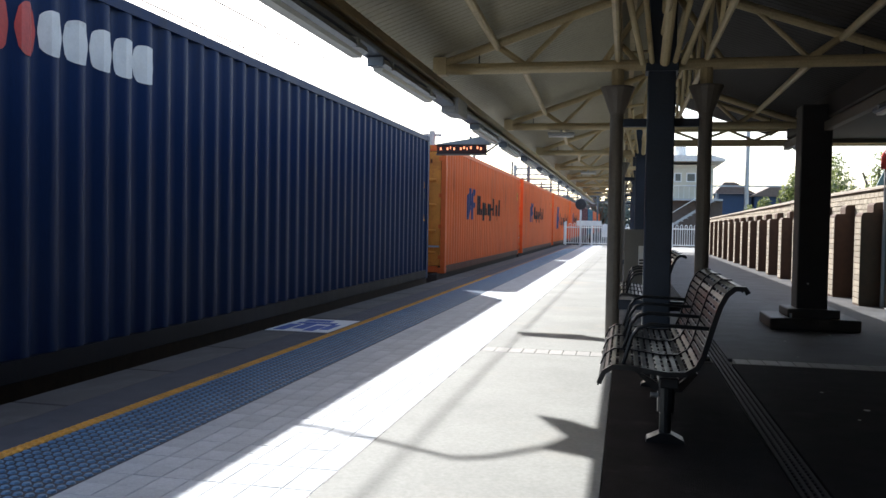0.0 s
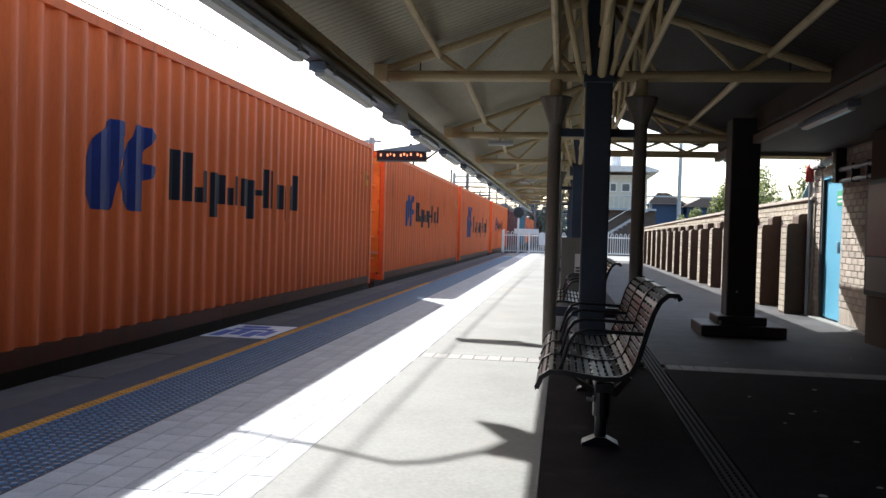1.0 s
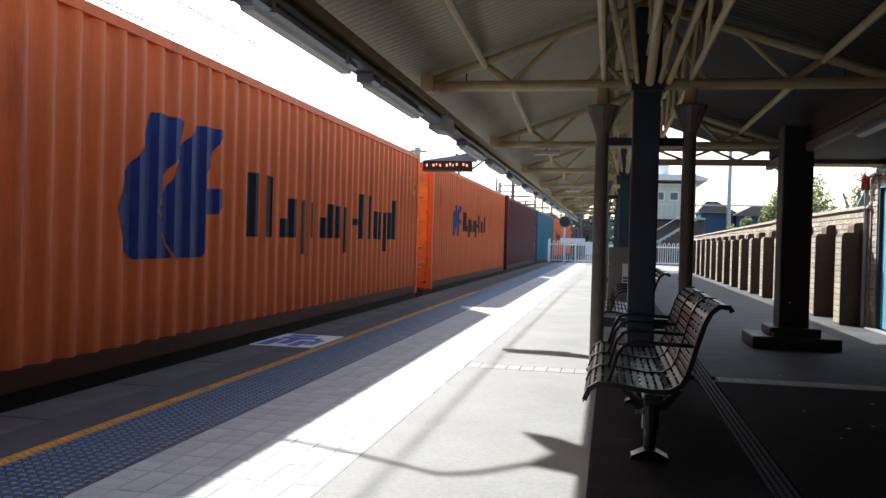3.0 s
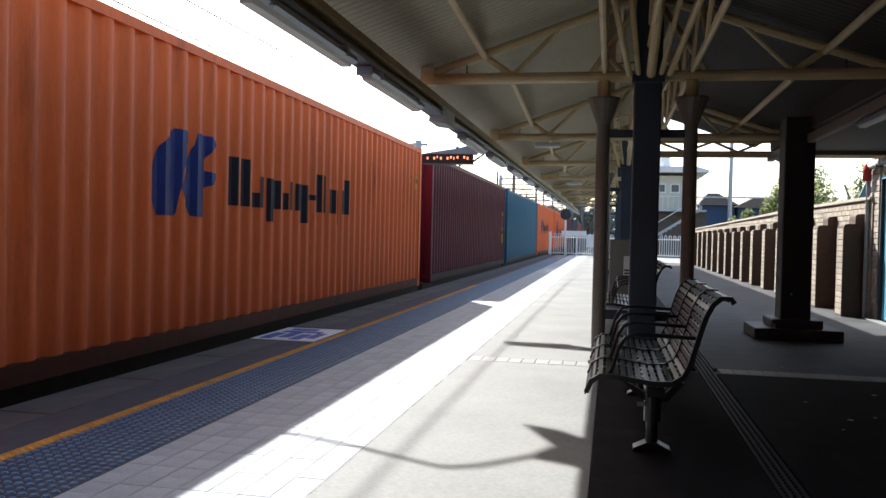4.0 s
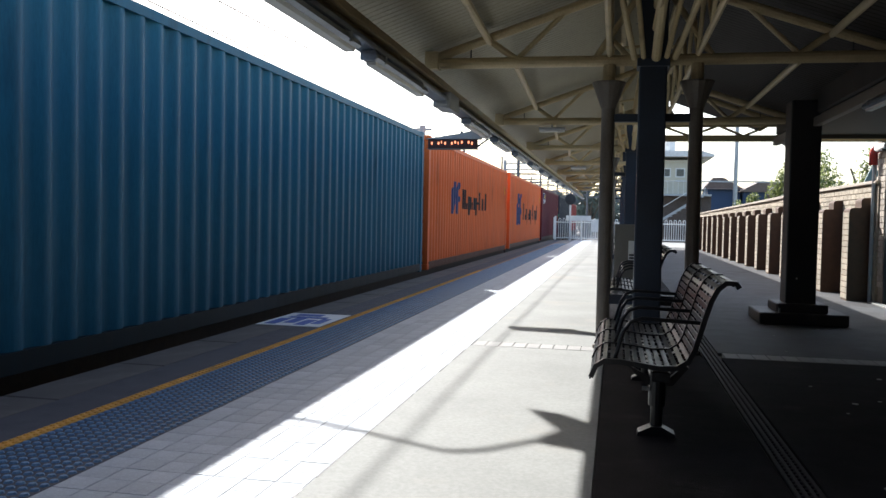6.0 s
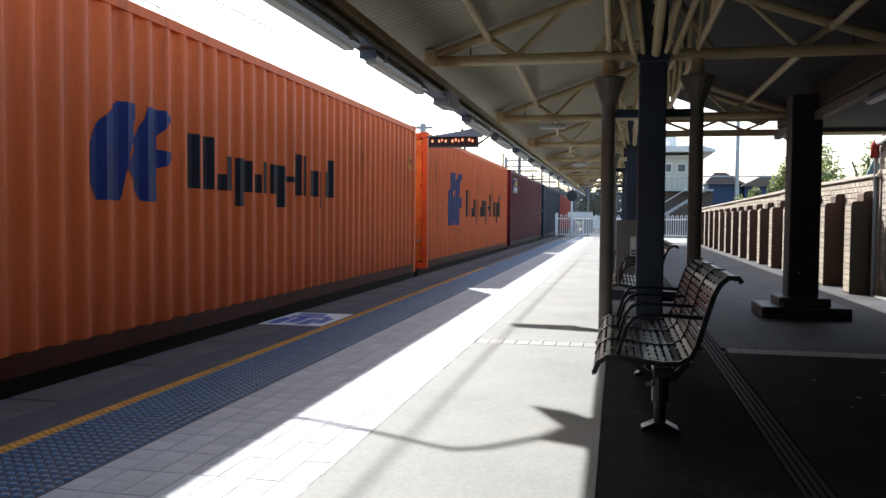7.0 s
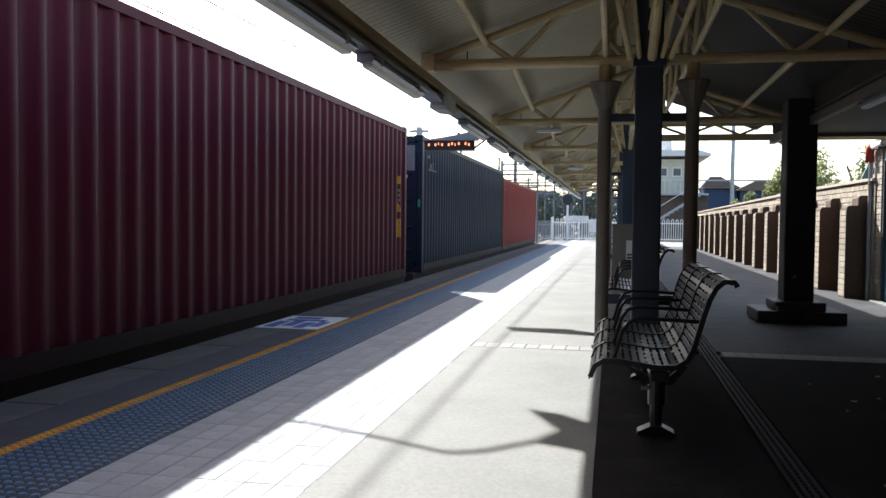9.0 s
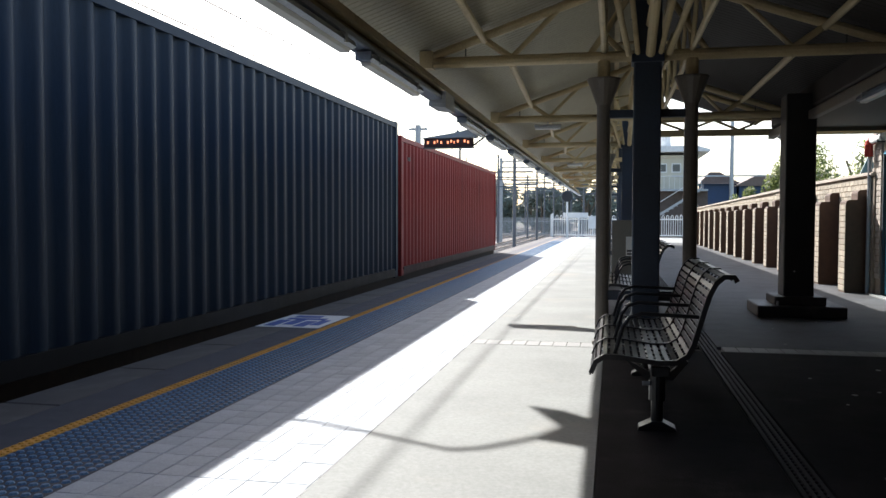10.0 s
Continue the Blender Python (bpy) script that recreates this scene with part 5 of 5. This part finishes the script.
for i, (x, y, h, s) in enumerate(((4.75, 34.0, 3.5, 0.6), (4.85, 30.6, 3.75, 0.7), (5.1, 27.8, 4.2, 0.8), (5.7, 26.0, 4.5, 1.0), (4.95, 21.0, 3.7, 0.6), (5.35, 19.5, 4.4, 0.7), (6.4, 30.0, 4.2, 1.3), (7.6, 26.0, 4.8, 1.4))):
    make_tree("shrub_tree", "leafy green shrub tree behind the brick wall", "tree", (x, y, -1.3), h, s, 10 + i, M_LEAF, 1900 if 17 < y < 22 else 5200, 0.055, low=0.3)
rng = random.Random(5)
for i in range(24):
    x = -26 + i * 1.55 + rng.uniform(-1.5, 1.5)
    make_tree("line_tree", "green tree beside the railway line, paled for haze", "tree", (x, 128 + rng.uniform(-8, 25), -1.4), rng.uniform(5.5, 8.5), rng.uniform(2.2, 3.4), 80 + i, M_LEAF_HAZE, 2600, 0.3, low=0.14)
for i in range(16):
    x = -46 + i * 4.6 + rng.uniform(-2, 2)
    make_tree("far_tree", "grey-green tree far along the railway, paled for haze", "tree", (x, 205 + rng.uniform(-18, 25), -1.4), rng.uniform(6, 11), rng.uniform(3.5, 5.5), 40 + i, M_LEAF_HAZE, 1200, 0.5, low=0.2)


def make_pole(x, y, h, arms, label, name="power_pole"):
    root = thing(name, label, "pole", loc=(x, y, -1.3))
    lm = name == "line_mast"
    part("shaft", ntube((0, 0, 0), (0, 0, h), 0.10 if lm else 0.16, 10, r2=0.08 if lm else 0.13), M_GUTTER if lm else M_STEEL, root)
    for z, a, b in arms:
        part("cross_arm", nbox(a, b, -0.05, 0.05, z - 0.05, z + 0.05), M_GUTTER if lm else M_STEEL, root)


make_pole(8.0, 60, 9.0, ((5.3, -4.0, 7.0),), "grey steel mast with long cross beam")
make_pole(8.8, 24, 6.5, (), "plain grey steel mast behind the wall")
make_pole(-8.0, 34.0, 6.27, ((6.1, -0.4, 0.4),), "slim pole with small cross arm beside tracks", "line_pole")
for x, y in ((-10.6, 58), (-10.7, 80), (-6.75, 58), (-6.75, 76), (-14.4, 66), (-9.5, 70), (-6.6, 96), (-3, 90), (-1.0, 70), (0.6, 82), (-14, 80), (-6.9, 120), (-12.2, 92), (-8.3, 104), (-11.5, 112), (-5.2, 108), (-4.4, 84), (-2.2, 116), (-9.0, 90), (-7.6, 66), (1.2, 100), (-0.4, 112), (-15.5, 104)):
    make_pole(x, y, 6.4 + (x * 7 + y) % 2.2, ((5.6, -1.5, 1.3), (5.0, -0.2, 1.7)), "grey steel overhead line mast", "line_mast")


def make_slope_sheet():
    """The grey-green netted banner that leans behind the wall corner."""
    root = thing("green_awning", "grey-green sloping awning behind the brick wall", "awning", loc=(4.70, 15.8, 0))
    part("panel", prism(bmesh.new(), [(-0.62, 1.5), (0.3, 1.5), (0.3, 3.1), (0.02, 3.0)], 'y', 0, 0.05), mat("netting", (0.10, 0.16, 0.15), 0.7), root)
    part("stand", nbox(0.0, 0.06, 0.052, 0.11, -1.3, 2.2), M_STEEL, root)


make_slope_sheet()


def make_far_fence():
    root = thing("palisade_fence", "blue-grey steel palisade fence beyond the tracks", "fence", loc=(-22, 98, -1.3))
    for z in (0.5, 1.9):
        part("fence_rail", nbox(0, 34, -0.03, 0.03, z, z + 0.08), M_STEEL, root)
    bm = bmesh.new()
    for i in range(212):
        box(bm, i * 0.16, i * 0.16 + 0.07, -0.06, -0.03, 0.05, 2.4)
    ob = part("paling", bm, M_STEEL, root)
    ob["kind"] = "stuff"


make_far_fence()

# ---------------------------------------------------------------- small pieces of floor and wall, last


def make_domes():
    verts, faces = [], []

    def dome(x, y, z, r0, r1, h):
        b = len(verts)
        for rad, zz in ((r0, z), (r1, z + h)):
            for i in range(6):
                verts.append((x + rad * math.cos(i * math.tau / 6), y + rad * math.sin(i * math.tau / 6), zz))
        for i in range(6):
            j = (i + 1) % 6
            faces.append((b + i, b + j, b + 6 + j, b + 6 + i))
        faces.append(tuple(b + 6 + i for i in range(6)))
    for k in range(10):
        x = -2.795 + k * 0.0567
        y = 1.5
        while y < 40:
            dome(x, y, 0.0, 0.022, 0.015, 0.008)
            y += 0.06
    me = bpy.data.meshes.new("tactile_domes")
    me.from_pydata(verts, [], faces)
    me.materials.append(M_DOME)
    ob = new("tactile_domes", me)
    ob.parent = PLATFORM
    ob["kind"] = "stuff"
    verts.clear()
    faces.clear()
    for k in range(2):
        y = 1.5
        while y < 18:
            dome(-2.885 + k * 0.04, y + 0.02 * k, 0.003, 0.017, 0.011, 0.006)
            y += 0.05
    me = bpy.data.meshes.new("line_domes")
    me.from_pydata(verts, [], faces)
    me.materials.append(M_ORANGE_LINE)
    ob = new("line_domes", me)
    ob.parent = PLATFORM
    ob["kind"] = "stuff"


M_DOME = mat("tactile_dome", (0.10, 0.21, 0.34), 0.5, vary=0.2, scale=5)
make_domes()


def slab_mesh(name, lx, ly, lz, material, bev=0.004):
    """A low block with a chamfered upper edge."""
    bm = bmesh.new()
    b = bev
    ring = []
    for dx, dy, z in ((0, 0, 0.0), (0, 0, lz - b), (b, b, lz)):
        ring.append([bm.verts.new(p) for p in ((dx, dy, z), (lx - dx, dy, z), (lx - dx, ly - dy, z), (dx, ly - dy, z))])
    for u, v in zip(ring, ring[1:]):
        for i in range(4):
            j = (i + 1) % 4
            bm.faces.new((u[i], u[j], v[j], v[i]))
    bm.faces.new(ring[-1])
    me = bpy.data.meshes.new(name)
    bm.to_mesh(me)
    bm.free()
    me.materials.append(material)
    return me


def make_pavers():
    rows, w, l = 7, 1.0 / 7, 0.15
    me = slab_mesh("paver", w - 0.0028, l - 0.0028, 0.025, M_PAVER, 0.0015)
    verts, faces = [], []
    y = 1.8
    k = 0
    while y < Y1 - 0.3:
        for i in range(rows):
            x = -2.252 + i * w
            yy = y
            if 2.6 < y < 8.9:
                ob = share("paver", me, PLATFORM, (x + 0.002, yy + (0.001 if k % 2 else 0.003), -0.0245 + 0.0003 * math.sin(i * 3.1 + k * 1.7)))
            else:
                b = len(verts)
                verts += [(x + 0.003, yy + 0.003, 0.0), (x + w - 0.003, yy + 0.003, 0.0), (x + w - 0.003, yy + l - 0.003, 0.0), (x + 0.003, yy + l - 0.003, 0.0)]
                verts += [(a, c, -0.006) for a, c, _ in verts[b:b + 4]]
                faces += [(b, b + 1, b + 2, b + 3), (b, b + 4, b + 5, b + 1), (b + 1, b + 5, b + 6, b + 2), (b + 2, b + 6, b + 7, b + 3), (b + 3, b + 7, b + 4, b)]
        y += l
        k += 1
    me2 = bpy.data.meshes.new("far_pavers")
    me2.from_pydata(verts, [], faces)
    me2.materials.append(M_PAVER)
    ob = new("far_pavers", me2)
    ob.parent = PLATFORM
    ob["kind"] = "stuff"
    # coping stones along the edge
    me3 = slab_mesh("coping_stone", 0.398, 1.19, 0.12, M_COPING, 0.012)
    y = Y0
    while y < Y1 - 1.2:
        share("coping_stone", me3, PLATFORM, (EDGE, y + 0.005, -0.12))
        y += 1.2
    # a cross strip of small pavers
    me4 = slab_mesh("strip_paver", 0.118, 0.258, 0.03, M_STRIP, 0.003)
    for i in range(16):
        share("strip_paver", me4, PLATFORM, (-1.24 + i * 0.121, 7.355, -0.029))
    for i in range(23):
        share("strip_paver", me4, PLATFORM, (0.945 + i * 0.121, 7.355, -0.029))


make_pavers()


def make_bricks():
    """Courses of bricks on the wall beside the piers and on the building."""
    L, Hh, D = 0.23, 0.076, 0.02
    me = slab_mesh("brick", Hh, L, D, M_BRICK, 0.003)
    turn = (0, -math.pi / 2, 0)
    n = 0
    # building wall between the corner block and the door, then beyond the door
    for k in range(26):
        z = 0.25 + k * 0.086
        if z > 2.35:
            break
        for y0, y1 in ((10.09, 12.11), (13.07, 13.49)):
            y = y0 - (0.12 if k % 2 else 0.0)
            while y < y1:
                a, b = max(y, y0), min(y + L, y1)
                if b - a > 0.06:
                    ob = share("brick", me, BUILDING, (3.82, a, z), turn)
                    ob.scale = (1, (b - a) / L, 1)
                    n += 1
                y += L + 0.01
    # soldier course at the foot
    me2 = slab_mesh("brick", 0.21, 0.076, D, M_BRICK, 0.003)
    y = 10.1
    while y < 12.05:
        share("brick", me2, BUILDING, (3.82, y, 0.025), turn)
        y += 0.086
    # boundary wall: joined courses
    verts, faces = [], []
    k = 0
    while 0.02 + k * 0.086 < 1.7:
        z = 0.02 + k * 0.086
        y = 13.5 - (0.12 if k % 2 else 0)
        while y < 39.8:
            if z + Hh < wall_top(y):
                b = len(verts)
                x0, x1 = WALL_X, WALL_X - 0.012
                for x in (x0, x1):
                    e = 0.0 if x == x0 else 0.003
                    verts += [(x, y + e, z + e), (x, y + L - e, z + e), (x, y + L - e, z + Hh - e), (x, y + e, z + Hh - e)]
                faces += [(b + 4, b + 5, b + 6, b + 7), (b, b + 1, b + 5, b + 4), (b + 1, b + 2, b + 6, b + 5), (b + 2, b + 3, b + 7, b + 6), (b + 3, b, b + 4, b + 7)]
            y += L + 0.01
        k += 1
    me3 = bpy.data.meshes.new("brick_courses")
    me3.from_pydata(verts, [], faces)
    me3.materials.append(M_BRICK_ROW)
    ob = new("brick_courses", me3)
    ob.parent = WALL
    ob["kind"] = "stuff"
    # front skins of the piers: paler brick puts the sunlit side into colour
    verts, faces = [], []
    for yp in PIER_Y:
        for k in range(15):
            z = 0.03 + k * 0.088
            for a, c in ((0.004, 0.336),):
                b = len(verts)
                verts += [(3.46, yp + a, z), (3.46, yp + c, z), (3.46, yp + c, z + 0.078), (3.46, yp + a, z + 0.078)]
                verts += [(3.452, yp + a + .003, z + .003), (3.452, yp + c - .003, z + .003), (3.452, yp + c - .003, z + 0.075), (3.452, yp + a + .003, z + 0.075)]
                faces += [(b + 4, b + 5, b + 6, b + 7), (b, b + 1, b + 5, b + 4), (b + 1, b + 2, b + 6, b + 5), (b + 2, b + 3, b + 7, b + 6), (b + 3, b, b + 4, b + 7)]
    me4 = bpy.data.meshes.new("pier_bricks")
    me4.from_pydata(verts, [], faces)
    me4.materials.append(M_BRICK_ROW)
    ob = new("pier_bricks", me4)
    ob.parent = WALL
    ob["kind"] = "stuff"


def island_brick():
    m = mat("brick_row", (0.39, 0.335, 0.255), 0.85, vary=0.15, scale=9, fine=110, bump=0.4)
    nt = m.node_tree
    g = nt.nodes.new("ShaderNodeNewGeometry")
    mr = nt.nodes.new("ShaderNodeMapRange")
    mr.inputs["To Min"].default_value, mr.inputs["To Max"].default_value = 0.78, 1.15
    nt.links.new(g.outputs["Random Per Island"], mr.inputs["Value"])
    hs = [n for n in nt.nodes if n.type == 'HUE_SAT'][0]
    nt.links.new(mr.outputs["Result"], hs.inputs["Value"])
    return m


M_BRICK_ROW = island_brick()
make_bricks()


def make_spots():
    """Pale gum spots and crumbs of dirt trodden into the dark floor."""
    rng = random.Random(3)
    bm = bmesh.new()
    for _ in range(26):
        x, y = rng.uniform(0.98, 3.3), rng.uniform(3.0, 12.0)
        r = rng.uniform(0.008, 0.022)
        n = 7
        a0 = rng.uniform(0, 6)
        lo = [bm.verts.new((x + r * rng.uniform(.7, 1.2) * math.cos(a0 + i * math.tau / n), y + r * rng.uniform(.7, 1.2) * math.sin(a0 + i * math.tau / n), 0.0005)) for i in range(n)]
        hi = [bm.verts.new((v.co.x * 0.92 + x * 0.08, v.co.y * 0.92 + y * 0.08, 0.003)) for v in lo]
        for i in range(n):
            bm.faces.new((lo[i], lo[(i + 1) % n], hi[(i + 1) % n], hi[i]))
        bm.faces.new(hi)
    ob = part("gum_spots", bm, M_STRIP, PLATFORM)
    ob["kind"] = "stuff"


make_spots()

# ---------------------------------------------------------------- what moves


# seconds and the metres that the train has run by then
RUN = [(0.0, 0.00), (0.5, 6.34), (1.0, 13.48), (1.5, 19.73), (2.0, 26.88), (2.5, 33.15), (3.0, 39.98), (3.5, 46.76), (3.8, 50.95), (4.0, 53.44), (4.5, 60.16), (5.0, 66.93), (5.5, 73.33), (6.0, 80.06), (6.5, 86.80), (6.8, 90.55), (7.0, 93.53), (7.5, 99.92), (8.0, 106.79), (8.5, 113.72), (9.0, 120.46), (9.5, 127.55), (10.0, 134.59)]


def motions():
    for cont, wagon, y in TRAIN:
        rows = [(t, pose(TRACK, y - s, CONT_Z)) for t, s in RUN]
        walk(cont, rows)
        walk(wagon, rows)


motions()
